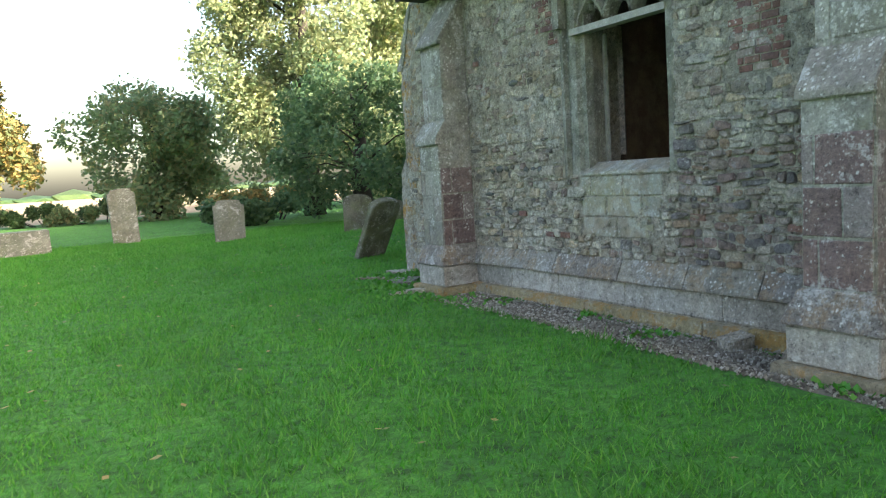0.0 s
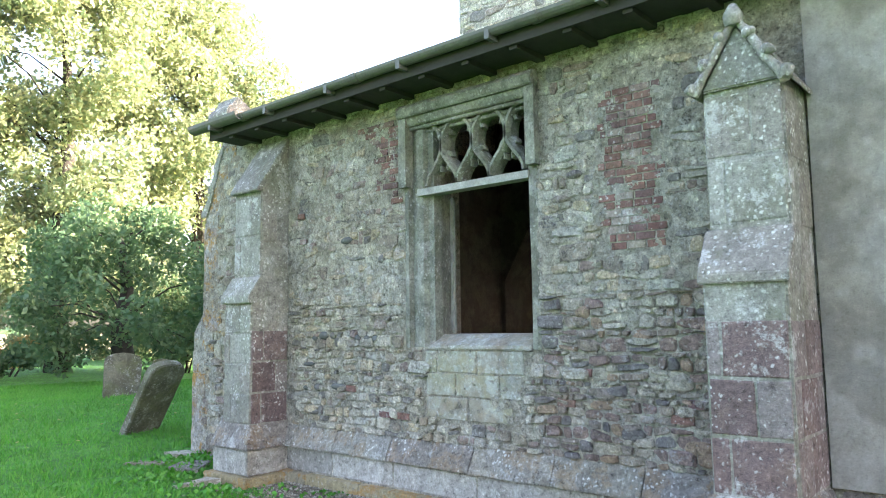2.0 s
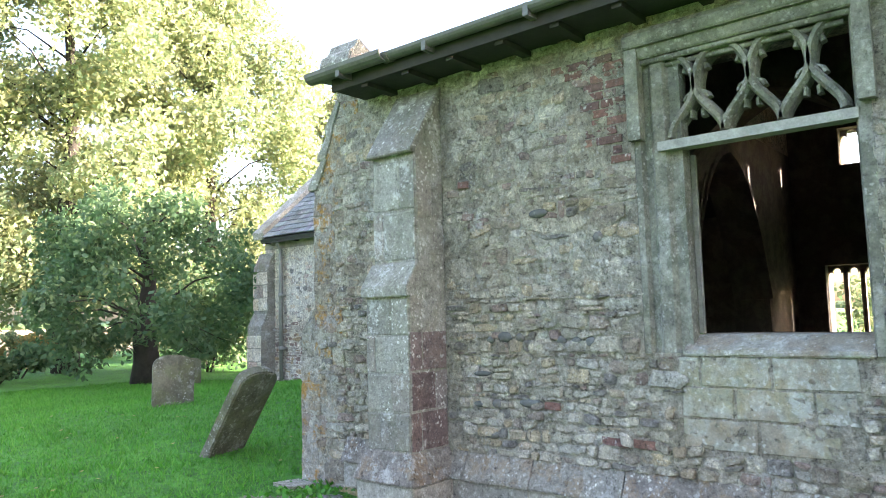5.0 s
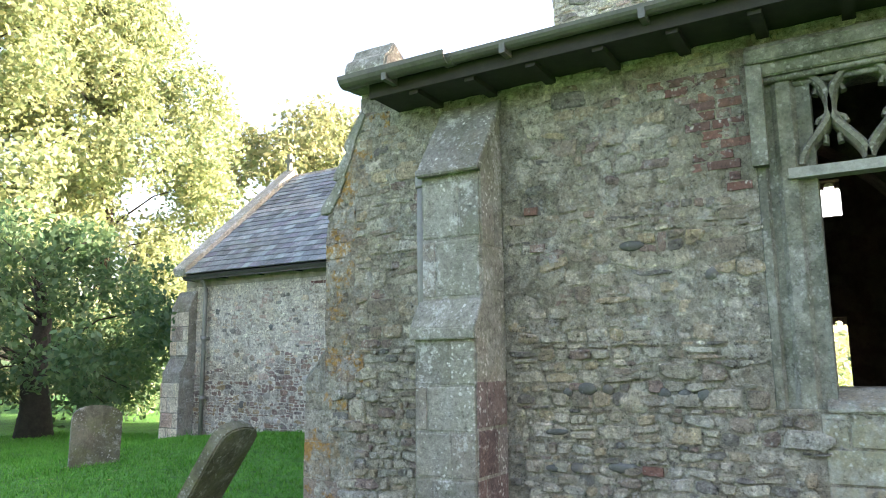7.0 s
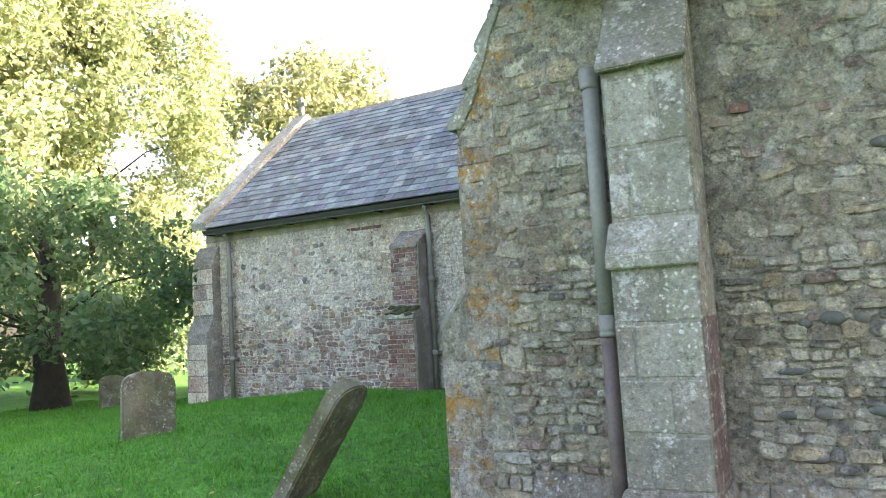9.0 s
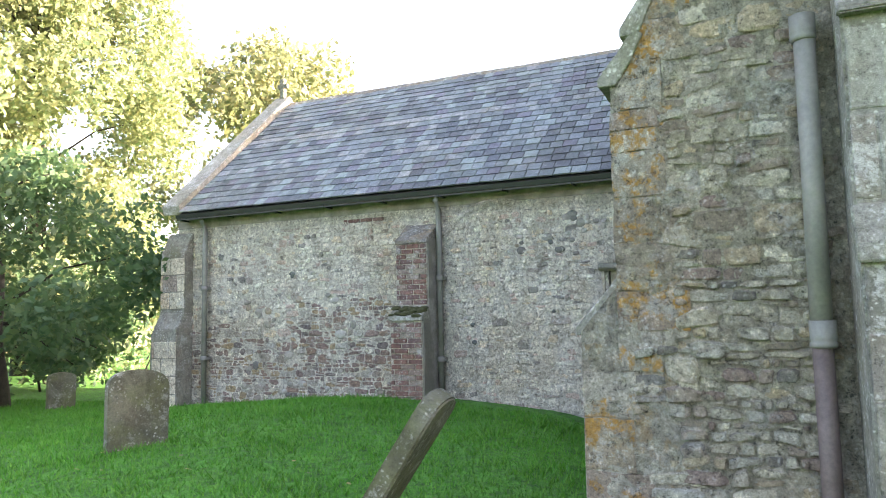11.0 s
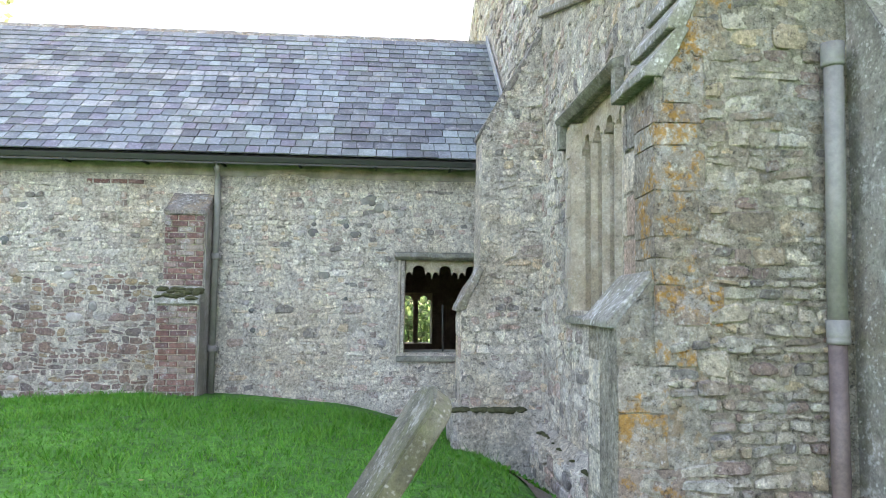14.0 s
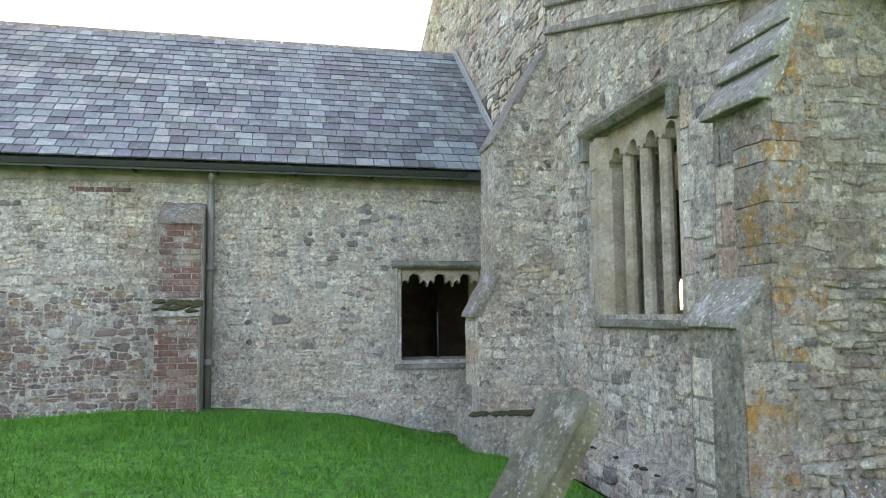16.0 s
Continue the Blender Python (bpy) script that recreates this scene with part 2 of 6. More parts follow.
M_BUFF = stone("buff_window_stone", [(0.36, 0.31, 0.23), (0.31, 0.27, 0.21), (0.41, 0.37, 0.30)], "noise", lichen=0.25, vary=0.5, relief=0.4, chips=0.15)
M_TRACERY = stone("grey_green_window_stone", [(0.17, 0.172, 0.145), (0.12, 0.122, 0.10), (0.22, 0.22, 0.185)], "noise", lichen=0.35, moss=0.3, vary=0.6, relief=0.4, chips=0.15)
M_GRAVE = stone("mossy_gravestone", [(0.115, 0.112, 0.08), (0.085, 0.085, 0.06), (0.15, 0.147, 0.112)], "noise", lichen=0.4, moss=0.8, vary=0.5, relief=0.4, chips=0.0)
M_GRAVE_PALE = stone("pale_gravestone", [(0.20, 0.205, 0.17), (0.155, 0.16, 0.13)], "noise", lichen=0.7, moss=0.4, vary=0.6, relief=0.4, chips=0.0)
SLATES = [(0.122, 0.144, 0.164), (0.084, 0.095, 0.112), (0.148, 0.175, 0.193), (0.122, 0.120, 0.151), (0.200, 0.246, 0.251), (0.068, 0.079, 0.091), (0.135, 0.157, 0.172), (0.108, 0.130, 0.138), (0.168, 0.202, 0.212)]
M_SLATE = stone("purple_grey_slate", SLATES, lichen=0.3, vary=0.6, relief=0.25, rough=0.55, chips=0.0)
M_SLATE_J = stone("purple_grey_slate_joined", SLATES, "island", lichen=0.3, vary=0.6, relief=0.25, rough=0.55, chips=0.0)
M_SLATE_LIME = stone("lime_streaked_slate", [(0.25, 0.27, 0.285), (0.21, 0.225, 0.24), (0.18, 0.195, 0.21)], lichen=0.5, vary=0.6, relief=0.25, chips=0.0)
# Interior dimness is put into this colour, darker than plain plaster.
M_PLASTER = stone("dimmed_interior_plaster", [(0.12, 0.105, 0.09), (0.09, 0.08, 0.07), (0.15, 0.135, 0.115)], "noise", lichen=0.0, vary=0.4, relief=0.3, chips=0.15)
M_LEAD = plain("dark_weathered_lead", (0.06, 0.06, 0.06), 0.6, 0.3)
M_FLASHING = plain("pale_weathered_lead", (0.36, 0.37, 0.37), 0.6, 0.0)
M_GUTTER = plain("grey_green_gutter_paint", (0.11, 0.107, 0.095), 0.55, 0.0, 6)
M_SOFFIT = plain("dark_eaves_timber", (0.03, 0.027, 0.023), 0.85)
M_PIPE = plain("grey_pipe_paint", (0.215, 0.21, 0.19), 0.55, 0.0, 5, 0.35, 0.15)
M_PIPE_OLD = plain("rusty_brown_pipe_paint", (0.15, 0.11, 0.10), 0.6, 0.0, 6, 0.5, 0.2)
M_IRON = plain("dark_green_iron", (0.03, 0.035, 0.032), 0.5, 0.2)
M_WHITE_BAR = plain("weathered_white_timber", (0.30, 0.295, 0.265), 0.75, 0.0, 10, 0.5)
M_FLOORTILE = plain("worn_stone_floor", (0.14, 0.125, 0.11), 0.8)
M_MOSS = plain("dark_moss", (0.06, 0.065, 0.025), 1.0, 0.0, 30, 0.7, 1.0)
M_GRAVEL = stone("brown_gravel", [(0.29, 0.265, 0.21), (0.37, 0.345, 0.29), (0.19, 0.165, 0.13), (0.47, 0.45, 0.395), (0.32, 0.295, 0.245), (0.12, 0.10, 0.08)], "island", lichen=0.0, vary=0.5)
M_TRUNK = plain("dark_bark", (0.035, 0.03, 0.024), 0.95, 0.0, 8, 0.7, 1.0)


def leaf_material(name, palette, glow=0.35):
    m, nt, b = nodes_of(name, 0.55)
    rnd = nt.nodes.new("ShaderNodeNewGeometry").outputs["Random Per Island"]
    n = len(palette)
    col = ramp(nt, rnd, [(k / n, c) for k, c in enumerate(palette)])
    col = mix(nt, 0.5, col, ramp(nt, noise_tex(nt, position(nt), 0.7, 3), [(0.3, grey(0.65)), (0.7, grey(1.25))]), "MULTIPLY")
    link(nt, col, b.inputs["Base Color"])
    t = nt.nodes.new("ShaderNodeBsdfTranslucent")
    link(nt, col, t.inputs["Color"])
    s = nt.nodes.new("ShaderNodeMixShader")
    s.inputs[0].default_value = glow
    link(nt, b.outputs[0], s.inputs[1])
    link(nt, t.outputs[0], s.inputs[2])
    link(nt, s.outputs[0], nt.nodes["Material Output"].inputs["Surface"])
    return m


M_LEAF_DARK = leaf_material("dark_green_leaves", [(0.07, 0.145, 0.07), (0.09, 0.17, 0.075), (0.052, 0.115, 0.058), (0.13, 0.20, 0.08), (0.08, 0.155, 0.068)], 0.5)
M_LEAF_POPLAR = leaf_material("yellow_green_poplar_leaves", [(0.22, 0.27, 0.12), (0.31, 0.34, 0.17), (0.17, 0.23, 0.11), (0.36, 0.37, 0.20), (0.20, 0.28, 0.15)], 0.5)
M_LEAF_HEDGE = leaf_material("hedge_tree_leaves", [(0.16, 0.25, 0.12), (0.21, 0.29, 0.14), (0.12, 0.20, 0.10), (0.31, 0.29, 0.14), (0.18, 0.26, 0.13)], 0.55)
M_LEAF_OAK = leaf_material("olive_brown_leaves", [(0.20, 0.24, 0.11), (0.25, 0.28, 0.14), (0.16, 0.21, 0.10), (0.26, 0.26, 0.13)], 0.45)
M_LEAF_AUTUMN = leaf_material("autumn_leaves", [(0.38, 0.28, 0.10), (0.20, 0.22, 0.08), (0.42, 0.27, 0.10), (0.14, 0.18, 0.07)], 0.45)
M_BLADES = leaf_material("grass_blades", [(0.042, 0.22, 0.012), (0.06, 0.28, 0.018), (0.034, 0.17, 0.010), (0.11, 0.31, 0.035)], 0.35)


def ground_material():
    m, nt, b = nodes_of("grass_and_stubble_ground", 0.95)
    p = position(nt)
    g = ramp(nt, noise_tex(nt, p, 1.3, 6, 0.6), [(0.3, (0.03, 0.14, 0.009)), (0.5, (0.042, 0.185, 0.013)), (0.7, (0.065, 0.23, 0.022))])
    g = mix(nt, 0.8, g, ramp(nt, noise_tex(nt, p, 70, 4, 0.7), [(0.3, grey(0.45)), (0.65, grey(1.35))]), "MULTIPLY")
    g = mix(nt, 0.85, g, ramp(nt, noise_tex(nt, p, 9, 6, 0.75), [(0.36, grey(0.32)), (0.5, grey(0.95)), (0.64, grey(1.45))]), "MULTIPLY")
    straw = ramp(nt, noise_tex(nt, p, 0.15, 6, 0.6), [(0.3, (0.34, 0.24, 0.13)), (0.7, (0.46, 0.35, 0.20))])
    field = axis_band(nt, p, 1, 41.0, 43.0)
    link(nt, mix(nt, field, g, straw), b.inputs["Base Color"])
    bump(nt, b, noise_tex(nt, p, 45, 5, 0.7), 0.8, 0.03)
    return m


M_GROUND = ground_material()
M_EARTH = plain("bare_brown_earth", (0.17, 0.145, 0.105), 1.0, 0.0, 14, 0.6, 1.0)


# ---- builders ----
def obj(name, bm, material, parent=None, label="", category="", kind="", group=""):
    me = bpy.data.meshes.new(name)
    bm.to_mesh(me)
    bm.free()
    me.materials.append(material)
    ob = new(name, me)
    if parent:
        ob.parent = parent
    return tagged(ob, label, category, group, kind)


def part(name, bm, material, parent, label=""):
    return obj(name, bm, material, parent, label)


def base(name, label, category, kind="", group="", m=None):
    e = new(name)
    if m is not None:
        e.matrix_world = m
    return tagged(e, label, category, group, kind)


def box(bm, x0, x1, y0, y1, z0, z1):
    vs = [bm.verts.new(c) for c in ((x0, y0, z0), (x1, y0, z0), (x1, y1, z0), (x0, y1, z0), (x0, y0, z1), (x1, y0, z1), (x1, y1, z1), (x0, y1, z1))]
    for f in ((3, 2, 1, 0), (4, 5, 6, 7), (0, 1, 5, 4), (1, 2, 6, 5), (2, 3, 7, 6), (3, 0, 4, 7)):
        bm.faces.new([vs[k] for k in f])
    return bm


def boxes(*rows):
    bm = bmesh.new()
    for r in rows:
        box(bm, *r)
    return bm


def prism(bm, pts, axis, a, b):
    """A polygon drawn in the two other axes (in order x, y, z), drawn out along axis from a to b."""
    def at(p, q):
        c = list(p)
        c.insert(axis, q)
        return c
    lo, hi = [bm.verts.new(at(p, a)) for p in pts], [bm.verts.new(at(p, b)) for p in pts]
    n = len(pts)
    bm.faces.new(lo)
    bm.faces.new(hi[::-1])
    for k in range(n):
        bm.faces.new((lo[k], hi[k], hi[(k + 1) % n], lo[(k + 1) % n]))
    bmesh.ops.recalc_face_normals(bm, faces=bm.faces)
    return bm


def soften(bm, width=0.012, seg=2):
    bmesh.ops.bevel(bm, geom=[e for e in bm.edges if len(e.link_faces) == 2 and e.calc_face_angle() > 0.3], offset=width, segments=seg, affect="EDGES", clamp_overlap=True)
    return bm


def roughen(bm, cut, amount, scale=3.0):
    """Worn, uneven faces: cuts the mesh up and moves it a little."""
    bmesh.ops.subdivide_edges(bm, edges=[e for e in bm.edges if e.calc_length() > cut], cuts=3, use_grid_fill=True)
    for v in bm.verts:
        v.co += noise.noise_vector(v.co * scale) * amount
    return bm


def tube(bm, pts, radii, sides=12, caps=True):
    rings = []
    for k, p in enumerate(pts):
        p = Vector(p)
        d = (Vector(pts[min(k + 1, len(pts) - 1)]) - Vector(pts[max(k - 1, 0)])).normalized()
        u = d.orthogonal().normalized() if abs(d.z) < 0.9 else Vector((1, 0, 0)).cross(d).normalized()
        v = d.cross(u)
        r = radii[k] if isinstance(radii, (list, tuple)) else radii
        rings.append([bm.verts.new(p + (u * math.cos(a) + v * math.sin(a)) * r) for a in (2 * math.pi * s / sides for s in range(sides))])
    for a, b in zip(rings, rings[1:]):
        for s in range(sides):
            f = bm.faces.new((a[s], a[(s + 1) % sides], b[(s + 1) % sides], b[s]))
            f.smooth = True
    if caps:
        bm.faces.new(rings[0][::-1])
        bm.faces.new(rings[-1])
    return bm


def moss_lumps(places, r, seed):
    bm = bmesh.new()
    rng = random.Random(seed)
    for p in places:
        k = r * rng.uniform(0.5, 1.2)
        bmesh.ops.create_icosphere(bm, subdivisions=2, radius=1, matrix=Matrix.LocRotScale(p, Euler((0, 0, rng.uniform(0, 3))), (k * 1.4, k * 1.4, k * 0.6)))
    for v in bm.verts:
        v.co += noise.noise_vector(v.co * 40) * 0.012
    return bm


# ---- stones: unit pieces, set into a wall face ----
def unit_stones(count, wild, seed, sides=8, dome=0.78):
    """Unit pieces: x along the wall, y out of it, z up; as numpy vertices and faces."""
    rng = random.Random(seed)
    made = []
    for _ in range(count):
        ring = []
        for s in range(sides):
            a = 2 * math.pi * (s + rng.uniform(-0.3, 0.3) * wild) / sides
            c, d = math.cos(a), math.sin(a)
            k = 0.5 / max(abs(c), abs(d)) * (1 - 0.5 * wild * rng.random())
            k = min(k, rng.uniform(0.46, 0.66) if wild > 0.2 else 0.72)
            ring.append((c * k, d * k))
        tilt, tilt2 = rng.uniform(-0.35, 0.35) * wild, rng.uniform(-0.35, 0.35) * wild
        vs = [(x, -0.6, z) for x, z in ring] + [(x * 0.98, 0.55 + tilt * x + tilt2 * z, z * 0.98) for x, z in ring]
        vs += [(x * dome, 1.0 + (tilt * x + tilt2 * z) * 2 + rng.uniform(-0.2, 0.2) * wild, z * dome) for x, z in ring]
        fs = [(r * sides + s, r * sides + (s + 1) % sides, (r + 1) * sides + (s + 1) % sides, (r + 1) * sides + s) for r in (0, 1) for s in range(sides)]
        fs.append(tuple(range(2 * sides, 3 * sides)))
        made.append((np.array(vs), fs))
    return made


SQUARE = unit_stones(8, 0.08, 7, 8, 0.93)
BRICKSET = unit_stones(6, 0.05, 9, 8, 0.95)


def shared(units, name, material):
    out = []
    for vs, fs in units:
        me = bpy.data.meshes.new(name)
        me.from_pydata(vs.tolist(), [], fs)
        me.materials.append(material)
        out.append(me)
    return out


def piece_matrix(o, u, n, a, z, w, h, d, turn=0.0):
    c, s = math.cos(turn), math.sin(turn)
    up = Vector((0, 0, 1))
    uu, zz = u * c + up * s, up * c - u * s
    p = o + u * a + up * z
    return Matrix(((uu.x * w, n.x * d, zz.x * h, p.x), (uu.y * w, n.y * d, zz.y * h, p.y), (uu.z * w, n.z * d, zz.z * h, p.z), (0, 0, 0, 1)))


def lay(name, units, single, joined, parent, places, limit, near=None):
    """Sets pieces; those within the stretch `near` (a test on the matrix) as objects, up to limit, the rest as one mesh."""
    meshes = shared(units, name, single)
    vs, fs, off, made = [], [], 0, 0
    rng = random.Random(3)
    for m in places:
        k = rng.randrange(len(units))
        if made < limit and (near is None or near(m.translation)):
            ob = new(name, meshes[k])
            ob.parent = parent
            ob.matrix_basis = m
            made += 1
        else:
            a, f = units[k]
            q = np.array(m)
            vs.append(a @ q[:3, :3].T + q[:3, 3])
            fs.extend([tuple(i + off for i in g) for g in f])
            off += len(a)
    if vs:
        me = bpy.data.meshes.new(name + "s")
        me.from_pydata(np.concatenate(vs).tolist(), [], fs)
        me.materials.append(joined)
        ob = new(name + "work", me)
        ob.parent = parent
        tagged(ob, kind="stuff")


def coursed(o, u, n, a0, a1, z0, z1, hs, ratio, gap, depth, allowed, seed, wave=0.55):
    """Tightly packed random rubble in wandering courses: for each stone its outline (a, z), its frame and how far it stands out."""
    rng = random.Random(seed)
    out, z, row = [], z0, 0
    low = lambda a: z0
    while z < z1 - 0.01:
        h = rng.uniform(*hs)
        top_z, k = z + h, row + 1
        amp = h * wave if top_z < z1 - 0.02 else 0.0

        def high(a, top_z=top_z, amp=amp, k=k):
            return min(z1, top_z + amp * (noise.noise((a * 2.2, k * 7.3, seed)) + 0.6 * noise.noise((a * 6.5, k * 3.1, seed + 5))))

        a = a0
        slant = 0.0
        while a < a1 - 0.02:
            w = max(0.045, min(h * rng.uniform(*ratio), 0.40))
            if a1 - a - w < 0.06:
                w = a1 - a
            nxt = rng.uniform(-0.22, 0.22) * h if a + w < a1 - 0.01 else 0.0
            b = a + w
            lo, hi = (low(a) + low(b)) / 2, (high(a) + high(b)) / 2
            layers = ((0.0, 1.0),)
            if hi - lo > 0.085 and rng.random() < 0.28:
                q = rng.uniform(0.38, 0.62)
                layers = ((0.0, q), (q, 1.0))
            for f0, f1 in layers:
                def at(fa, fz, a=a, b=b, f0=f0, f1=f1, slant=slant, nxt=nxt):
                    f = f0 + (f1 - f0) * fz
                    pa = a + (b - a) * fa
                    zz = low(pa) + (high(pa) - low(pa)) * f
                    return pa + (slant * (1 - fa) + nxt * fa) * (f - 0.5), zz
                g, gz = gap / (b - a), gap / max(0.02, (hi - lo) * (f1 - f0))
                e, ez = min(0.3, g * 0.5), min(0.3, gz * 0.5)
                ring = []
                for fa, fz, ca, cz in ((0, 0, 1, 1), (1, 0, -1, 1), (1, 1, -1, -1), (0, 1, 1, -1)):
                    c1, c2 = rng.uniform(0.04, 0.30), rng.uniform(0.06, 0.36)
                    p = (fa + ca * (e + c1), fz + cz * ez * rng.uniform(0.6, 1.8))
                    r = (fa + ca * e * rng.uniform(0.6, 1.8), fz + cz * (ez + c2))
                    ring += [r, p] if (fa, fz) in ((0, 0), (1, 1)) else [p, r]
                ring = [at(*p) for p in ring]
                cx, cy = sum(p[0] for p in ring) / 8, sum(p[1] for p in ring) / 8
                if hi - lo > 0.018 and allowed(cx, cy, (b - a) * 0.42, (hi - lo) * (f1 - f0) * 0.42):
                    out.append((ring, (cx, cy), o, u, n, rng.uniform(*depth), rng.uniform(-0.5, 0.5), rng.uniform(-0.5, 0.5)))
            a, slant = b, nxt
        z, low, row = top_z, high, k
    return out


def stone_mesh(cell):
    ring, (cx, cy), o, u, n, d, t1, t2 = cell
    up = Vector((0, 0, 1))
    c = o + u * cx + up * cy
    w = max(p[0] for p in ring) - min(p[0] for p in ring)
    vs = []
    for scale, out in ((1.0, -0.012), (0.99, 0.45 * d), (0.80, d)):
        for k, (a, z) in enumerate(ring):
            da, dz = (a - cx) * scale, (z - cy) * scale
            lean = (t1 * da + t2 * dz) * 0.25 if out > 0 else 0.0
            jag = 0.12 * d * math.sin(k * 2.4 + cx * 50) if out == d else 0.0
            vs.append(u * da + up * dz + n * (out + lean + jag))
    fs = [(r * 8 + q, r * 8 + (q + 1) % 8, (r + 1) * 8 + (q + 1) % 8, (r + 1) * 8 + q) for r in (0, 1) for q in range(8)]
    return c, vs, fs + [tuple(range(16, 24))]


def lay_rubble(name, single, joined, parent, cells, limit, near=None):
    """Builds the stones: those in the stretch `near` as objects of their own, the rest as one mesh."""
    vs, fs, made = [], [], 0
    for cell in cells:
        c, v, f = stone_mesh(cell)
        if made < limit and (near is None or near(c)):
            me = bpy.data.meshes.new(name)
            me.from_pydata(v, [], f)
            me.materials.append(single)
            ob = new(name, me)
            ob.parent, ob.location = parent, c
            made += 1
        else:
            off = len(vs)
            vs.extend(c + q for q in v)
            fs.extend(tuple(k + off for k in g) for g in f)
    if vs:
        me = bpy.data.meshes.new(name + "work")
        me.from_pydata(vs, [], fs)
        me.materials.append(joined)
        ob = new(name + "work", me)
        ob.parent = parent
        tagged(ob, kind="stuff")


def mortar_skin(parent, o, u, n, a0, a1, z0, z1, step, lift, amp, allowed, material, seed, hollow=None):
    """Lime mortar smeared unevenly over and between the stones, with their faces showing through it."""
    na, nz = int((a1 - a0) / step) + 1, int((z1 - z0) / step) + 1
    vs, fs = [], []
    for j in range(nz + 1):
        z = z0 + (z1 - z0) * j / nz
        for i in range(na + 1):
            a = a0 + (a1 - a0) * i / na
            d = 0.5 * noise.noise((a * 3.1, z * 3.6, seed)) + 0.6 * noise.noise((a * 8.5, z * 12.0, seed + 3)) + 0.7 * noise.noise((a * 15, z * 34, seed + 7)) + 0.5 * noise.noise((a * 38, z * 48, seed + 9))
            out = lift + amp * d - (hollow(a, z) if hollow else 0.0)
            p = o + u * (a + 0.4 * step * noise.noise((a * 40, z * 40, seed))) + n * max(out, -0.004)
            vs.append((p.x, p.y, z + 0.4 * step * noise.noise((a * 40, z * 40, seed + 1))))
    for j in range(nz):
        for i in range(na):
            if allowed(a0 + (a1 - a0) * (i + 0.5) / na, z0 + (z1 - z0) * (j + 0.5) / nz, step * 0.5, step * 0.5):
                k = j * (na + 1) + i
                fs.append((k, k + 1, k + na + 2, k + na + 1))
    me = bpy.data.meshes.new("mortar")
    me.from_pydata(vs, [], fs)
    me.materials.append(material)
    me.shade_smooth()
    ob = new("mortar", me)
    ob.parent = parent
    return ob


def cobble(parent, o, u, n, a, z, ra, rz, material, out=0.028):
    """One rounded field stone bedded in a wall face."""
    bm = bmesh.new()
    bmesh.ops.create_icosphere(bm, subdivisions=3, radius=1)
    for v in bm.verts:
        q = v.co * (1 + 0.10 * noise.noise(v.co * 1.6 + Vector((a * 9, z * 9, 0))))
        v.co = o + u * (a + q.x * ra) + Vector((0, 0, z + q.z * rz)) + n * (q.y * out + 0.004)
    for f in bm.faces:
        f.smooth = True
    bmesh.ops.recalc_face_normals(bm, faces=bm.faces)
    part("cobble", bm, material, parent)


def outside(*rects):
    """True where a piece keeps clear of the rectangles (a0, a1, z0, z1)."""
    return lambda a, z, w, h: not any(a + w > r[0] and a - w < r[1] and z + h > r[2] and z - h < r[3] for r in rects)


def bond(o, u, n, a0, a1, z0, z1, length, height, gap, depth, seed, ragged=0.0):
    """Places for bricks or blocks in level courses with broken joints."""
    rng = random.Random(seed)
    out, z, row = [], z0, 0
    while z + height < z1 + 0.005:
        lo, hi = a0 + rng.uniform(-ragged, ragged), a1 + rng.uniform(-ragged, ragged)
        a = lo
        first = True
        while a < hi - 0.02:
            w = length * (0.5 if first and row % 2 else 1.0) * rng.uniform(0.92, 1.06)
            first = False
            w = min(w, hi - a)
            if w > 0.04:
                out.append(piece_matrix(o, u, n, a + w / 2, z + height / 2, w - gap, height - gap, depth * rng.uniform(0.7, 1.3), rng.uniform(-0.01, 0.01)))
            a += w
        z += height
        row += 1
    return out


WEST, NORTH, EAST = Vector((-1, 0, 0)), Vector((0, 1, 0)), Vector((1, 0, 0))
UY, UX = Vector((0, 1, 0)), Vector((1, 0, 0))


# ---- ground ----
def sstep(a, b, v):
    t = max(0.0, min(1.0, (v - a) / (b - a)))
    return t * t * (3 - 2 * t)


def height(x, y):
    """Lawn level: a low mound beside the chancel, a drain hollow along the aisle."""
    h = 0.12 + 0.38 * math.exp(-((x - 8.4) / 4.6) ** 2 - ((y - 13.1) / 3.2) ** 2)
    h += 0.05 * math.exp(-((x - 7.5) / 3.0) ** 2 - ((y - 17.0) / 3.5) ** 2)
    h += 0.06 * math.exp(-((x - 7.5) / 2.5) ** 2 - ((y - 9.9) / 1.2) ** 2)
    h -= 0.28 * math.exp(-((y - 8.45) / 0.45) ** 2) * sstep(4.8, 6.5, x)
    h -= 0.22 * sstep(6.6, 9.0, x) * (1 - sstep(9.3, 10.8, y))
    h -= 0.07 * sstep(3.75, 4.1, x) * (1 - sstep(7.4, 8.2, y))
    h += 0.03 * noise.noise((x * 0.5, y * 0.5, 0))
    far = sstep(30, 60, math.hypot(x, y))
    return h * (1 - far) + 0.3 * far - 0.5 * sstep(5.6, 6.2, x) * (1 - sstep(7.4, 7.7, y)) - 0.5 * sstep(11.3, 11.8, x) * sstep(8.6, 9, y) * (1 - sstep(16.4, 17, y))


def steps(lo, hi, fine, far):
    out = [lo + fine * k for k in range(int((hi - lo) / fine) + 1)]
    d, a, b = fine, out[0], out[-1]
    left, right = [], []
    while d < far:
        d *= 1.5
        a, b = a - d, b + d
        left.append(a)
        right.append(b)
    return left[::-1] + out + right


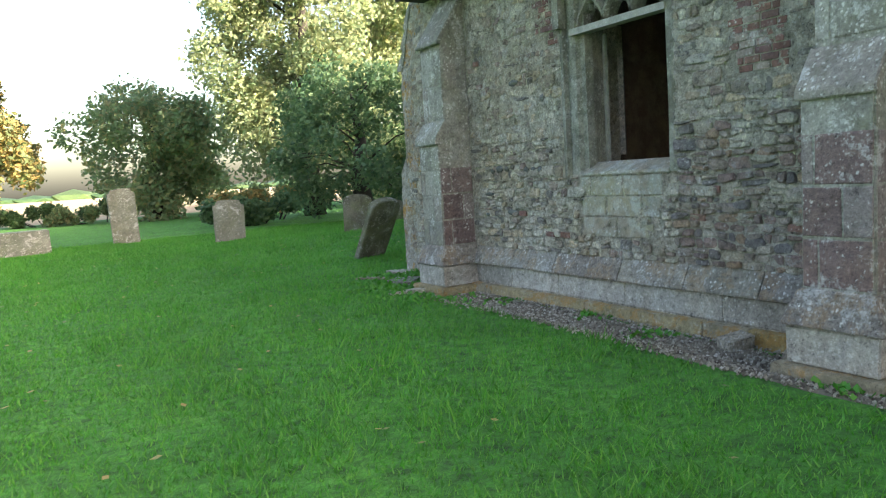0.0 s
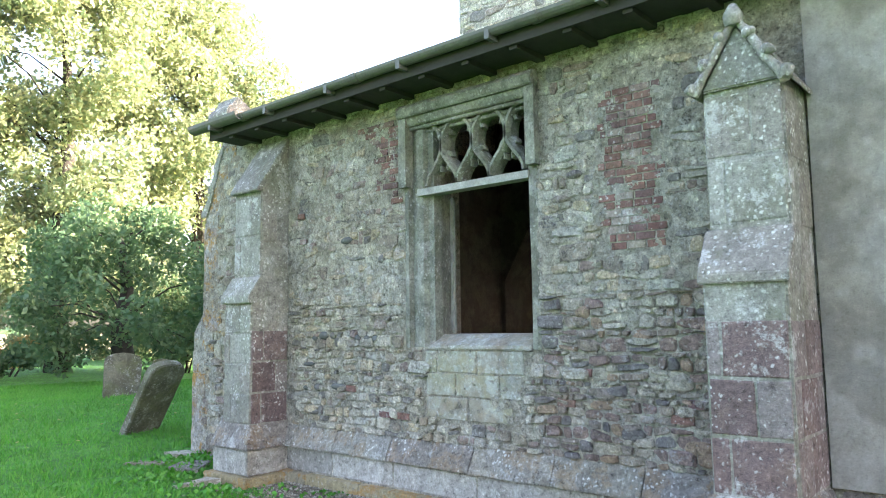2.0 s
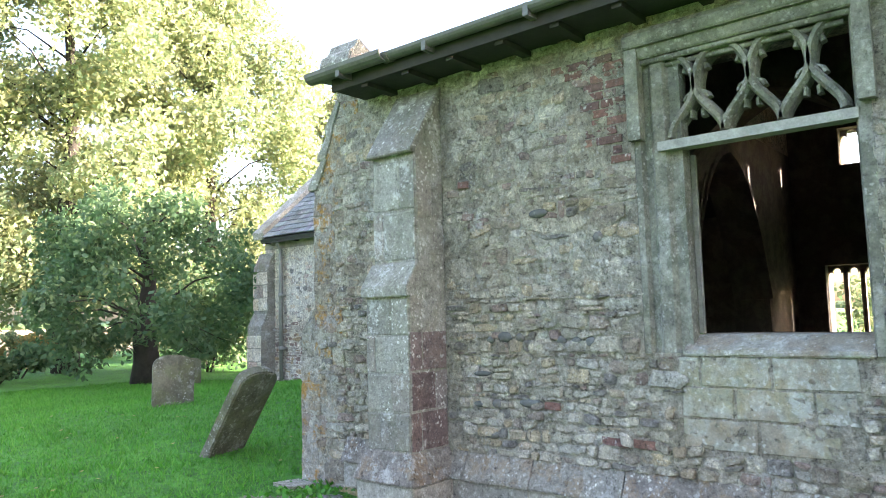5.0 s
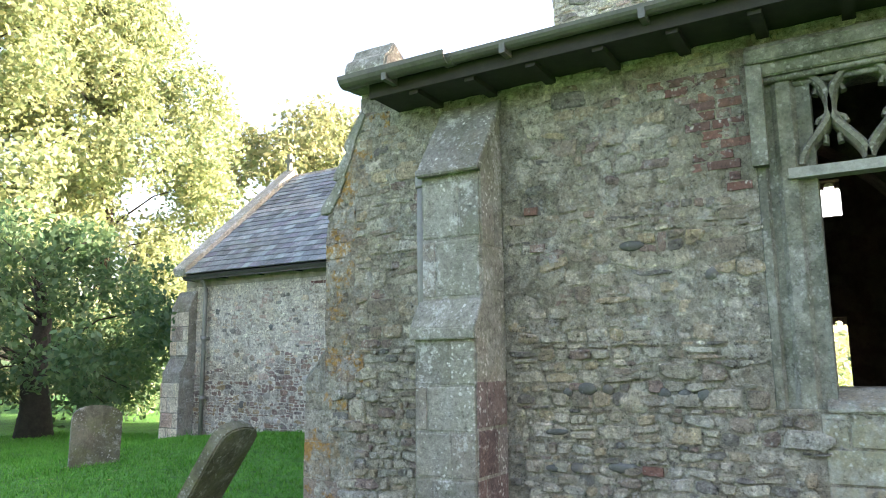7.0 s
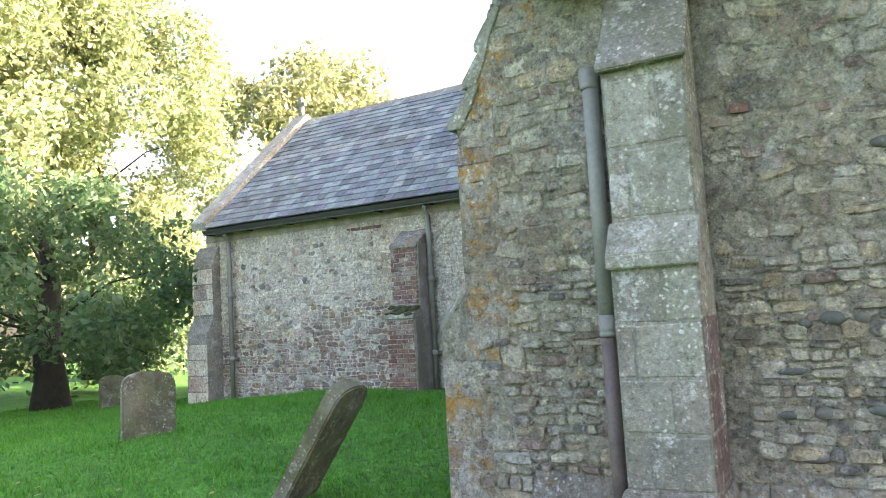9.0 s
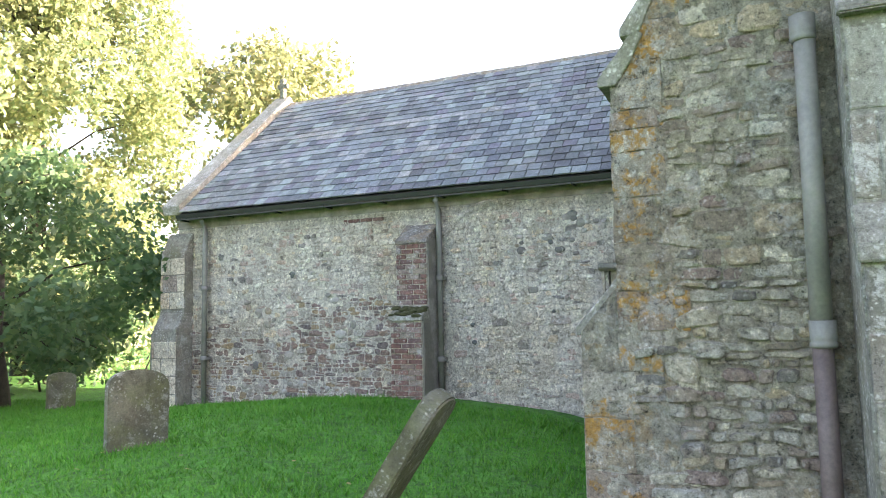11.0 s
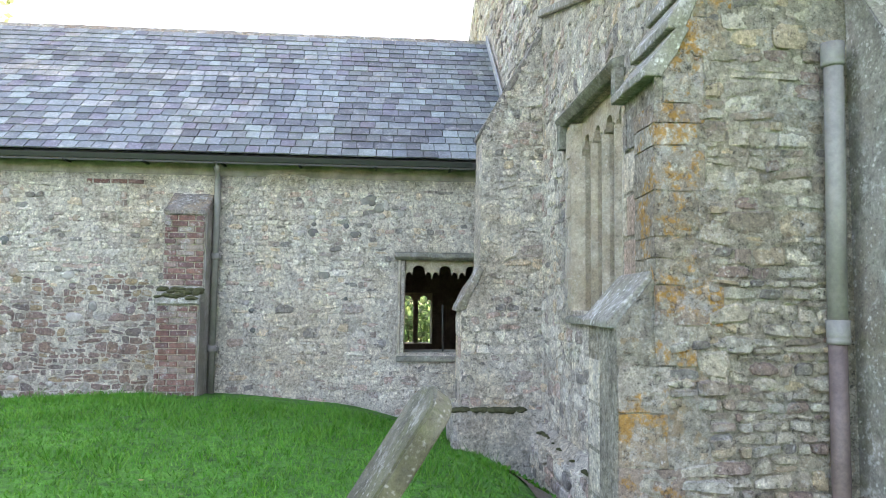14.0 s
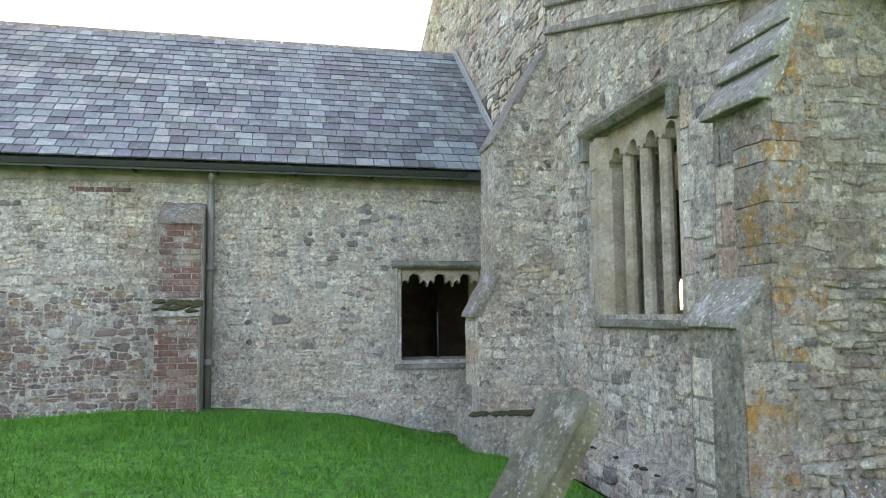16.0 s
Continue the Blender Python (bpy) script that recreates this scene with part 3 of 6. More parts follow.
gx, gy = steps(-8, 20, 0.25, 700), steps(-6, 26, 0.25, 700)
gv = [(x, y, height(x, y)) for y in gy for x in gx]
nx = len(gx)
gf = [(j * nx + i, j * nx + i + 1, (j + 1) * nx + i + 1, (j + 1) * nx + i) for j in range(len(gy) - 1) for i in range(nx - 1)]
me = bpy.data.meshes.new("ground")
me.from_pydata(gv, [], gf)
me.materials.append(M_GROUND)
me.shade_smooth()
ground = tagged(new("ground", me), "mown green churchyard grass running out to pale stubble fields", "ground", kind="structure")


def strip(name, rows, material, label, category, lift=0.012):
    """A narrow bed that follows the ground: rows of (y, x0, x1)."""
    vs, fs = [], []
    for y, x0, x1 in rows:
        for k in range(7):
            x = x0 + (x1 - x0) * k / 6
            e = 0.06 if k in (0, 6) else 0.0
            vs.append((x + 0.05 * noise.noise((y * 3, k, 1)), y, height(x, y) + lift - e + 0.012 * noise.noise((x * 6, y * 6, 0))))
    for j in range(len(rows) - 1):
        for k in range(6):
            fs.append((j * 7 + k, j * 7 + k + 1, j * 7 + k + 8, j * 7 + k + 7))
    me = bpy.data.meshes.new(name)
    me.from_pydata(vs, [], fs)
    me.materials.append(material)
    return tagged(new(name, me), label, category, kind="structure")


bed = strip("gravel_bed", [(y, 3.62 + 0.42 * sstep(3.0, 7.0, y) + 0.05 * math.sin(y * 2.1), 4.62) for y in [-6 + 0.3 * k for k in range(46)]], M_EARTH, "narrow strip of brown gravel and earth along the wall foot", "gravel path")

strip("earth_path", [(8.46 + 0.06 * k, 5.25 + 0.02 * k, 9.0 - 0.05 * k) for k in range(9)], M_EARTH, "trodden bare earth along the foot of the aisle end wall", "earth path", 0.016)

# ---- aisle north wall ----
AX, EY = 4.68, 8.38
WIN = (4.17, 5.46, 1.36, 3.38)
wall = obj("wall_aisle_north", boxes((AX, AX + 0.72, -20.0, WIN[0], 0.0, 3.75), (AX, AX + 0.72, WIN[1], EY, 0.0, 3.75),
                                   (AX, AX + 0.72, WIN[0], WIN[1], 0.0, WIN[2]), (AX, AX + 0.72, WIN[0], WIN[1], WIN[3], 3.75)),
           M_MORTAR, label="weathered grey rubble stone church wall with lime mortar", category="wall", kind="structure")
obj("wall_render", roughen(boxes((AX - 0.035, AX - 0.002, -20.0, 2.2, 0.62, 3.6)), 0.5, 0.006), M_RENDER, label="smooth grey cement render on the aisle wall", category="wall", kind="structure")
O = Vector((AX, 0, 0))
clear = outside((4.13, 5.46, 1.34, 3.46), (3.10, 3.58, 2.02, 3.22), (5.5, 5.85, 2.72, 3.38), (4.28, 5.22, 0.80, 1.36), (7.12, 7.62, 0, 3.5), (8.42, 9.5, 0, 4.0))
low = coursed(O, UY, WEST, 2.66, 8.42, 0.59, 1.75, (0.035, 0.10), (0.9, 2.8), 0.010, (0.006, 0.034), clear, 11)
high = coursed(O, UY, WEST, 2.66, 8.42, 1.75, 3.62, (0.04, 0.13), (0.8, 2.6), 0.008, (0.002, 0.018), clear, 12)
rough_zone = lambda c: c[1][0] + 0.5 * noise.noise((c[1][0] * 1.5, c[1][1] * 1.5, 2)) < 4.35 and c[1][1] < 1.65 + 0.5 * noise.noise((c[1][0] * 2, c[1][1], 9))
lay_rubble("stone", M_STONE, M_STONE_J, wall, [c for c in low + high if not rough_zone(c)], 200, lambda p: 4.3 < p.y < 7.2 and 0.6 < p.z < 1.75)
lay_rubble("stone", M_DARKMIX, M_DARKMIX_J, wall, [c for c in low + high if rough_zone(c)], 100)
mortar_skin(wall, O, UY, WEST, 2.66, 8.42, 0.59, 3.56, 0.018, 0.0055, 0.017, outside((4.13, 5.46, 1.36, 3.46), (7.14, 7.60, 0, 3.5)), M_MORTAR, 5,
            lambda a, z: 0.005 * (1 - sstep(4.1, 4.6, a)) + 0.001 * (1 - sstep(1.3, 1.9, z)))
patches = bond(O, UY, WEST, 3.13, 3.55, 2.04, 3.2, 0.145, 0.057, 0.009, 0.006, 4, 0.05) + bond(O, UY, WEST, 5.54, 5.82, 2.76, 3.36, 0.20, 0.064, 0.009, 0.009, 5, 0.06)
patches += bond(O, UY, WEST, 5.62, 6.0, 3.20, 3.40, 0.20, 0.064, 0.009, 0.009, 7, 0.10) + bond(O, UY, WEST, 5.52, 5.66, 2.62, 2.76, 0.17, 0.064, 0.012, 0.009, 8, 0.04)
for y, z, w in ((6.92, 2.65, 0.10), (7.02, 2.59, 0.12), (6.88, 2.39, 0.11), (6.76, 2.31, 0.07), (6.18, 0.98, 0.13), (5.71, 0.775, 0.20), (5.50, 0.775, 0.17), (3.05, 0.92, 0.16), (2.95, 1.02, 0.12), (3.9, 0.98, 0.15), (3.75, 1.2, 0.13)):
    patches.append(piece_matrix(O, UY, WEST, y, z, w, 0.055, 0.02, 0.04))
lay("brick", BRICKSET, M_BRICK, M_BRICK_J, wall, patches, 300)
for y, z, ra, rz in ((6.57, 1.46, 0.063, 0.041), (6.43, 1.46, 0.041, 0.035), (6.7, 1.44, 0.033, 0.027), (6.09, 1.44, 0.042, 0.033), (5.97, 1.43, 0.041, 0.035), (5.86, 1.43, 0.037, 0.037),
                     (6.79, 1.19, 0.085, 0.025), (6.36, 0.99, 0.106, 0.033), (6.65, 0.97, 0.054, 0.034), (6.81, 0.96, 0.062, 0.023), (6.24, 2.35, 0.082, 0.034), (5.77, 2.14, 0.04, 0.039), (6.72, 0.74, 0.076, 0.031)):
    cobble(wall, O, UY, WEST, y, z, ra, rz, M_FLINT)
cobble(wall, O, UY, WEST, 6.26, 1.39, 0.122, 0.072, M_DARKMIX)
for y, z, ra, rz in ((3.75, 1.62, 0.06, 0.05), (3.30, 1.45, 0.07, 0.05), (3.05, 1.15, 0.09, 0.06), (3.6, 1.05, 0.08, 0.045), (2.85, 1.5, 0.06, 0.05), (3.9, 2.45, 0.08, 0.03), (3.78, 2.62, 0.07, 0.03), (3.4, 0.8, 0.09, 0.05), (2.95, 0.75, 0.1, 0.05)):
    cobble(wall, O, UY, WEST, y, z, ra, rz, M_DARKMIX)
below = bond(O, UY, WEST, 4.30, 5.20, 0.78, 1.345, 0.45, 0.188, 0.004, 0.011, 6, 0.10)
lay("block", SQUARE, M_MOSSY_ASHLAR, M_MOSSY_ASHLAR, wall, below, 300)

# plinth: footing, upright course, overhanging chamfered course
plinth = obj("plinth", boxes((AX - 0.045, AX, -20.0, 2.2, -0.3, 0.38), (AX - 0.045, AX, 2.7, 7.1, -0.3, 0.38), (AX - 0.045, AX, 7.62, 8.3, -0.3, 0.38)), M_MORTAR, label="projecting stone plinth with chamfered top course along the wall foot", category="plinth", kind="structure")


def course_block(y0, y1, pts, seed, worn=0.006):
    bm = prism(bmesh.new(), pts, 1, y0, y1)
    for v in bm.verts:
        v.co += noise.noise_vector(v.co * 4 + Vector((seed, 0, 0))) * worn
    return soften(bm, 0.007, 1)


CHAMFER = [(AX - 0.095, 0.395), (AX - 0.095, 0.42), (AX + 0.0, 0.605), (AX + 0.01, 0.605), (AX + 0.01, 0.40)]
UPRIGHT = [(AX - 0.05, 0.18), (AX - 0.047, 0.39), (AX, 0.39), (AX, 0.18)]
FOOTING = [(AX - 0.13, -0.1), (AX - 0.12, 0.165), (AX, 0.175), (AX, -0.1)]
for pts, sizes, m, seed in ((CHAMFER, (0.45, 0.95), M_PLINTH, 1), (UPRIGHT, (0.5, 1.1), M_UPRIGHT, 2), (FOOTING, (0.4, 0.9), M_FOOTING, 3)):
    for a, b in ((-3.0, 2.16), (2.72, 7.10), (7.64, 8.3)):
        y = a
        while y < b - 0.05:
            y1 = min(b, y + random.uniform(*sizes))
            if b - y1 < 0.15:
                y1 = b
            part("block", course_block(y + 0.003, y1 - 0.003, pts, seed + y), m, plinth)
            y = y1

# ---- aisle window ----
window = base("window_1", "large square-headed stone window with flowing tracery and no glass", "window", "structure")
y0, y1 = 4.07, 5.49
hood = bmesh.new()
for pts in ([(AX - 0.10, 3.35), (AX + 0.0, 3.35), (AX + 0.0, 3.47), (AX - 0.07, 3.47), (AX - 0.115, 3.42)],
            [(AX - 0.04, 3.28), (AX + 0.04, 3.28), (AX + 0.04, 3.35), (AX - 0.07, 3.35)]):
    prism(hood, pts, 1, y0, y1)
part("hood_mould", soften(hood, 0.008), M_TRACERY, window)
for dx, z, r in ((0.0, 3.262, 0.020), (0.045, 3.225, 0.018), (-0.075, 3.375, 0.016)):
    part("lintel_roll", tube(bmesh.new(), [(AX + dx, 4.17 + max(dx, 0), z), (AX + dx, 4.8, z + 0.004), (AX + dx, 5.42 - max(dx, 0) * 2, z)], r, 10), M_TRACERY, window)
for a, b in ((y0, y0 + 0.085), (y1 - 0.085, y1)):
    bm = box(bmesh.new(), AX - 0.075, AX + 0.01, a, b, 2.74, 3.36)
    part("label_stop", soften(bm, 0.015), M_TRACERY, window)
# splayed jambs
bm = prism(bmesh.new(), [(AX - 0.012, 5.47), (AX - 0.012, 5.43), (AX + 0.035, 5.415), (AX + 0.035, 5.375), (AX + 0.002, 5.345), (AX + 0.004, 5.27), (AX + 0.045, 5.245), (AX + 0.045, 5.20), (AX + 0.03, 5.17), (AX + 0.12, 5.165), (AX + 0.34, 5.24), (AX + 0.34, 5.48), (AX, 5.48)], 2, 1.355, 3.36)
part("jamb", bm, M_TRACERY, window)
bm = prism(bmesh.new(), [(AX - 0.012, 4.13), (AX - 0.012, 4.17), (AX + 0.05, 4.19), (AX + 0.17, 4.20), (AX + 0.20, 4.20), (AX + 0.34, 4.20), (AX + 0.34, 4.10), (AX, 4.10)], 2, 1.355, 3.36)
part("jamb", roughen(bm, 0.3, 0.012, 5), M_TRACERY, window)
bm = prism(bmesh.new(), [(AX - 0.03, 1.345), (AX - 0.03, 1.375), (AX + 0.14, 1.47), (AX + 0.5, 1.47), (AX + 0.5, 1.363), (AX + 0.01, 1.363), (AX + 0.01, 1.345)], 1, 4.175, 5.22)
part("sill", soften(bm, 0.03, 3), M_MOSSY_ASHLAR, window, "rounded sill stained green and yellow")
bm = box(bmesh.new(), AX - 0.03, AX + 0.08, 4.165, 5.31, 2.65, 2.71)
part("crossbar", soften(bm, 0.006), M_WHITE_BAR, window, "weathered white timber crossbar")
part("frame_lath", soften(box(bmesh.new(), AX + 0.30, AX + 0.335, 5.195, 5.225, 1.475, 2.66), 0.004, 1), M_WHITE_BAR, window)
TX = AX + 0.085


def ribbon(bm, pts, width, depth, x):
    """A moulded tracery bar along points in the window plane (y, z)."""
    n = len(pts)
    rows = []
    for k, p in enumerate(pts):
        a, b = pts[max(k - 1, 0)], pts[min(k + 1, n - 1)]
        d = Vector((b[0] - a[0], b[1] - a[1])).normalized()
        q = Vector((-d.y, d.x))
        rows.append([bm.verts.new((x + dx, p[0] + q.x * s, p[1] + q.y * s)) for s, dx in ((-width / 2, depth / 2), (-width / 2, -depth * 0.2), (-width * 0.2, -depth / 2), (width * 0.2, -depth / 2), (width / 2, -depth * 0.2), (width / 2, depth / 2))])
    for a, b in zip(rows, rows[1:]):
        for s in range(6):
            bm.faces.new((a[s], a[(s + 1) % 6], b[(s + 1) % 6], b[s]))
    bm.faces.new(rows[0])
    bm.faces.new(rows[-1][::-1])


def net_offset(t):
    """Half-width of one tracery opening from its pointed foot to its rounded head."""
    return 0.167 * math.sin(math.pi / 2 * t / 0.58) ** 2 if t < 0.58 else 0.167 * math.sqrt(max(0.0, 1 - ((t - 0.58) / 0.42) ** 2))


tz0, tz1 = 2.735, 3.28
for c in (4.235, 4.57, 4.905, 5.24):
    for side in (-1, 1):
        if not 4.17 < c + side * 0.167 < 5.24:
            continue
        bm = bmesh.new()
        ribbon(bm, [(c + side * net_offset(k / 24), tz0 + (tz1 - tz0) * k / 24) for k in range(25)], 0.060, 0.15, TX)
        part("tracery_bar", bm, M_TRACERY, window)
        for t, ln in ((0.46, 0.06), (0.80, 0.05)):
            o2, zc = net_offset(t), tz0 + (tz1 - tz0) * t
            bm = bmesh.new()
            ribbon(bm, [(c + side * o2, zc + 0.035), (c + side * (o2 - ln * 0.8), zc + 0.008), (c + side * (o2 - ln), zc - 0.022)], 0.033, 0.07, TX)
            part("cusp", bm, M_TRACERY, window)
        # cusps of the lights below
        o2, zc = net_offset(0.3), tz0 + (tz1 - tz0) * 0.3
        bm = bmesh.new()
        ribbon(bm, [(c + side * o2, zc + 0.03), (c + side * (o2 + 0.045), zc - 0.012), (c + side * (o2 + 0.04), zc - 0.05)], 0.033, 0.07, TX)
        part("cusp", bm, M_TRACERY, window)
bm = box(bmesh.new(), TX - 0.05, TX + 0.07, 4.20, 5.20, 3.26, 3.38)
part("lintel", soften(bm, 0.01), M_TRACERY, window)

# ---- aisle buttresses ----
def buttress_foot(parent, x, y0, y1):
    """Chamfered course with a drip, an upright course and a footing, on three sides."""
    def skirt(out, z0, z1, out_top, m, name):
        bm = bmesh.new()
        lo = [bm.verts.new(c) for c in ((AX, y0 - out, z0), (x - out, y0 - out, z0), (x - out, y1 + out, z0), (AX, y1 + out, z0))]
        hi = [bm.verts.new(c) for c in ((AX, y0 - out_top, z1), (x - out_top, y0 - out_top, z1), (x - out_top, y1 + out_top, z1), (AX, y1 + out_top, z1))]
        bm.faces.new(lo[::-1])
        bm.faces.new(hi)
        for k in range(4):
            bm.faces.new((lo[k], lo[(k + 1) % 4], hi[(k + 1) % 4], hi[k]))
        bmesh.ops.recalc_face_normals(bm, faces=bm.faces)
        soften(bm, 0.01, 2)
        for v in bm.verts:
            v.co += noise.noise_vector(v.co * 5) * 0.006
        part(name, bm, m, parent)
    skirt(0.085, 0.40, 0.62, 0.004, M_PLINTH, "chamfer_course")
    skirt(0.055, 0.16, 0.395, 0.055, M_UPRIGHT, "upright_course")
    skirt(0.14, -0.3, 0.155, 0.12, M_FOOTING, "footing")


def ashlar(parent, y0, y1, x, z0, z1, material, seed, hh=0.30):
    lay("block", SQUARE, material, material, parent, bond(Vector((x, 0, 0)), UY, WEST, y0, y1, z0, z1, 0.34, hh, 0.008, 0.006, seed), 60)


but = obj("buttress_1", soften(prism(bmesh.new(), [(AX + 0.1, -0.3), (AX + 0.1, 3.46), (AX - 0.01, 3.46), (4.35, 2.96), (4.35, 2.04), (4.25, 1.86), (4.25, -0.3)], 1, 7.14, 7.60), 0.012),
          M_ASHLAR_N, label="stepped grey ashlar buttress with sloped weatherings", category="buttress", kind="structure")
for pts in ([(4.29, 2.905), (4.29, 2.93), (AX - 0.01, 3.50), (AX + 0.02, 3.46), (4.34, 2.90)], [(4.205, 1.785), (4.205, 1.86), (4.335, 2.05), (4.36, 2.02), (4.25, 1.785)]):
    bm = prism(bmesh.new(), pts, 1, 7.125, 7.615)
    part("weathering", soften(bm, 0.008), M_ASHLAR, but)
ashlar(but, 7.145, 7.595, 4.35, 2.06, 2.88, M_ASHLAR, 21, 0.40)
ashlar(but, 7.145, 7.595, 4.25, 0.62, 1.78, M_ASHLAR, 22, 0.29)
for z0, z1, m in ((0.62, 1.74, M_PURPLE), (2.1, 2.9, M_ASHLAR)):
    x0 = 4.25 if z0 < 1 else 4.36
    lay("block", SQUARE, m, m, but, bond(Vector((0, 7.14, 0)), Vector((-1, 0, 0)), Vector((0, -1, 0)), -AX, -x0, z0, z1, 0.30, 0.30, 0.008, 0.006, 23), 60)
buttress_foot(but, 4.235, 7.13, 7.61)

but2 = obj("buttress_2", soften(prism(bmesh.new(), [(AX + 0.1, -0.3), (AX + 0.1, 2.9), (4.25, 2.9), (4.25, 2.02), (4.10, 1.80), (4.10, -0.3)], 1, 2.22, 2.66), 0.012),
           M_ASHLAR_N, label="tall gabled buttress of grey and purple dressed stone", category="buttress", kind="structure")
ashlar(but2, 2.225, 2.655, 4.25, 2.08, 2.84, M_ASHLAR, 31, 0.38)
ashlar(but2, 2.225, 2.655, 4.10, 0.62, 1.74, M_PURPLE, 32, 0.31)
lay("block", SQUARE, M_PURPLE, M_PURPLE, but2, bond(Vector((0, 2.66, 0)), UX, NORTH, 4.12, AX, 0.62, 1.74, 0.30, 0.31, 0.008, 0.006, 33), 60)
lay("block", SQUARE, M_PURPLE, M_PURPLE, but2, bond(Vector((0, 2.22, 0)), Vector((-1, 0, 0)), Vector((0, -1, 0)), -AX, -4.12, 0.62, 1.74, 0.30, 0.31, 0.008, 0.006, 34), 60)
lay("block", SQUARE, M_ASHLAR, M_ASHLAR, but2, bond(Vector((0, 2.22, 0)), Vector((-1, 0, 0)), Vector((0, -1, 0)), -AX, -4.27, 2.05, 2.85, 0.24, 0.38, 0.008, 0.006, 35), 60)
bm = prism(bmesh.new(), [(4.07, 1.745), (4.07, 1.80), (4.235, 2.06), (4.27, 2.03), (4.13, 1.745)], 1, 2.20, 2.68)
part("weathering", soften(bm, 0.008), M_ASHLAR, but2)
bm = prism(bmesh.new(), [(2.22, 2.86), (2.66, 2.86), (2.44, 3.22)], 0, 4.22, AX)
part("gablet", soften(bm, 0.01), M_ASHLAR, but2)
for s in (-1, 1):
    bm = bmesh.new()
    tube(bm, [(4.20, 2.44 + s * 0.26, 2.845), (4.20, 2.44 + s * 0.19, 2.94), (4.20, 2.44 + s * 0.10, 3.09), (4.20, 2.44, 3.25)], [0.038, 0.026, 0.024, 0.022], 8)
    part("crocket_band", roughen(bm, 0.08, 0.012, 9), M_ASHLAR, but2)
    bm = prism(bmesh.new(), [(2.44 + s * 0.27, 2.84), (2.44 + s * 0.27, 2.875), (2.44, 3.27), (2.44, 3.22)], 0, 4.20, AX)
    part("coping", soften(bm, 0.008), M_ASHLAR, but2)
    for k in (0.04, 0.36, 0.7):
        bm = bmesh.new()
        bmesh.ops.create_icosphere(bm, subdivisions=2, radius=0.036, matrix=Matrix.Translation((4.185, 2.44 + s * 0.275 * (1 - k), 2.865 + 0.41 * k)))
        part("crocket", roughen(bm, 0.2, 0.018, 14), M_ASHLAR, but2)
bm = bmesh.new()
tube(bm, [(4.2, 2.44, 3.20), (4.2, 2.44, 3.27), (4.2, 2.44, 3.33)], [0.05, 0.055, 0.025], 8)
part("finial", roughen(bm, 0.1, 0.012, 12), M_ASHLAR, but2)
buttress_foot(but2, 4.08, 2.21, 2.67)

# ---- aisle roof and gutter ----
roof = obj("roof_aisle", prism(bmesh.new(), [(4.27, 3.665), (9.1, 5.20), (9.1, 5.32), (4.27, 3.725)], 1, -20.0, 8.0), M_LEAD, label="dark low-pitched lead aisle roof with deep eaves", category="roof", kind="structure")
part("soffit_board", boxes((4.31, AX, -20.0, 8.0, 3.565, 3.595)), M_SOFFIT, roof)
part("fascia", boxes((4.28, 4.31, -20.0, 8.0, 3.55, 3.66)), M_SOFFIT, roof)
for k in range(34):
    part("rafter_end", boxes((4.31, AX, 7.6 - 0.45 * k, 7.67 - 0.45 * k, 3.525, 3.565)), M_SOFFIT, roof)
gutter = base("gutter_aisle", "grey half-round gutter along the aisle eaves", "gutter", "structure")


def gutter_ring(c, z, r):
    arc = [math.pi + math.pi * k / 8 for k in range(9)]
    return [(c + r * math.cos(a), z + r * math.sin(a)) for a in arc] + [(c + (r - 0.012) * math.cos(a), z + (r - 0.012) * math.sin(a)) for a in arc[::-1]]


y = -20.0
while y < 7.3:
    y1 = min(7.3, y + 1.83)
    sag = 0.018 * noise.noise((0, y * 0.7, 4))
    bm = prism(bmesh.new(), gutter_ring(4.225, 3.685 + sag, 0.058), 1, y, y1 - 0.004)
    for v in bm.verts:
        v.co.z += 0.008 * noise.noise((0, v.co.y * 1.3, 2))
    part("channel", bm, M_GUTTER, gutter)
    part("joint_collar", prism(bmesh.new(), gutter_ring(4.225, 3.685 + sag, 0.066), 1, y1 - 0.05, y1 + 0.02), M_GUTTER, gutter)
    y = y1
part("end_channel", prism(bmesh.new(), gutter_ring(4.19, 3.70, 0.078), 1, 7.28, 8.16), M_GUTTER, gutter)
for k in range(9):
    part("bracket", soften(boxes((4.13 + (0.04 if k else 0), 4.31, 7.75 - 0.9 * k, 7.79 - 0.9 * k, 3.60, 3.69)), 0.01), M_GUTTER, gutter)
part("stop_end", prism(bmesh.new(), gutter_ring(4.19, 3.70, 0.078)[:9], 1, 8.16, 8.17), M_GUTTER, gutter)

pipe = base("downpipe", "broken grey painted downpipe standing off the rubble wall", "pipe")
bm = tube(bmesh.new(), [(4.612, 7.742, 1.45), (4.60, 7.737, 2.2), (4.592, 7.732, 2.98)], 0.050, 20)
part("upper_length", bm, M_PIPE, pipe)
bm = tube(bmesh.new(), [(4.615, 7.745, 0.0), (4.612, 7.742, 1.47)], 0.047, 20)
part("lower_length", bm, M_PIPE_OLD, pipe, "brown rusting lower length")
for z in (1.44, 2.93):
    cx = 4.612 if z < 2 else 4.593
    bm = tube(bmesh.new(), [(cx, 7.737, z - 0.03), (cx, 7.737, z - 0.02), (cx, 7.737, z - 0.005), (cx, 7.737, z), (cx, 7.737, z + 0.012), (cx, 7.737, z + 0.02), (cx, 7.737, z + 0.10)], [0.053, 0.060, 0.060, 0.054, 0.061, 0.059, 0.061], 20)
    part("socket", bm, M_PIPE, pipe)

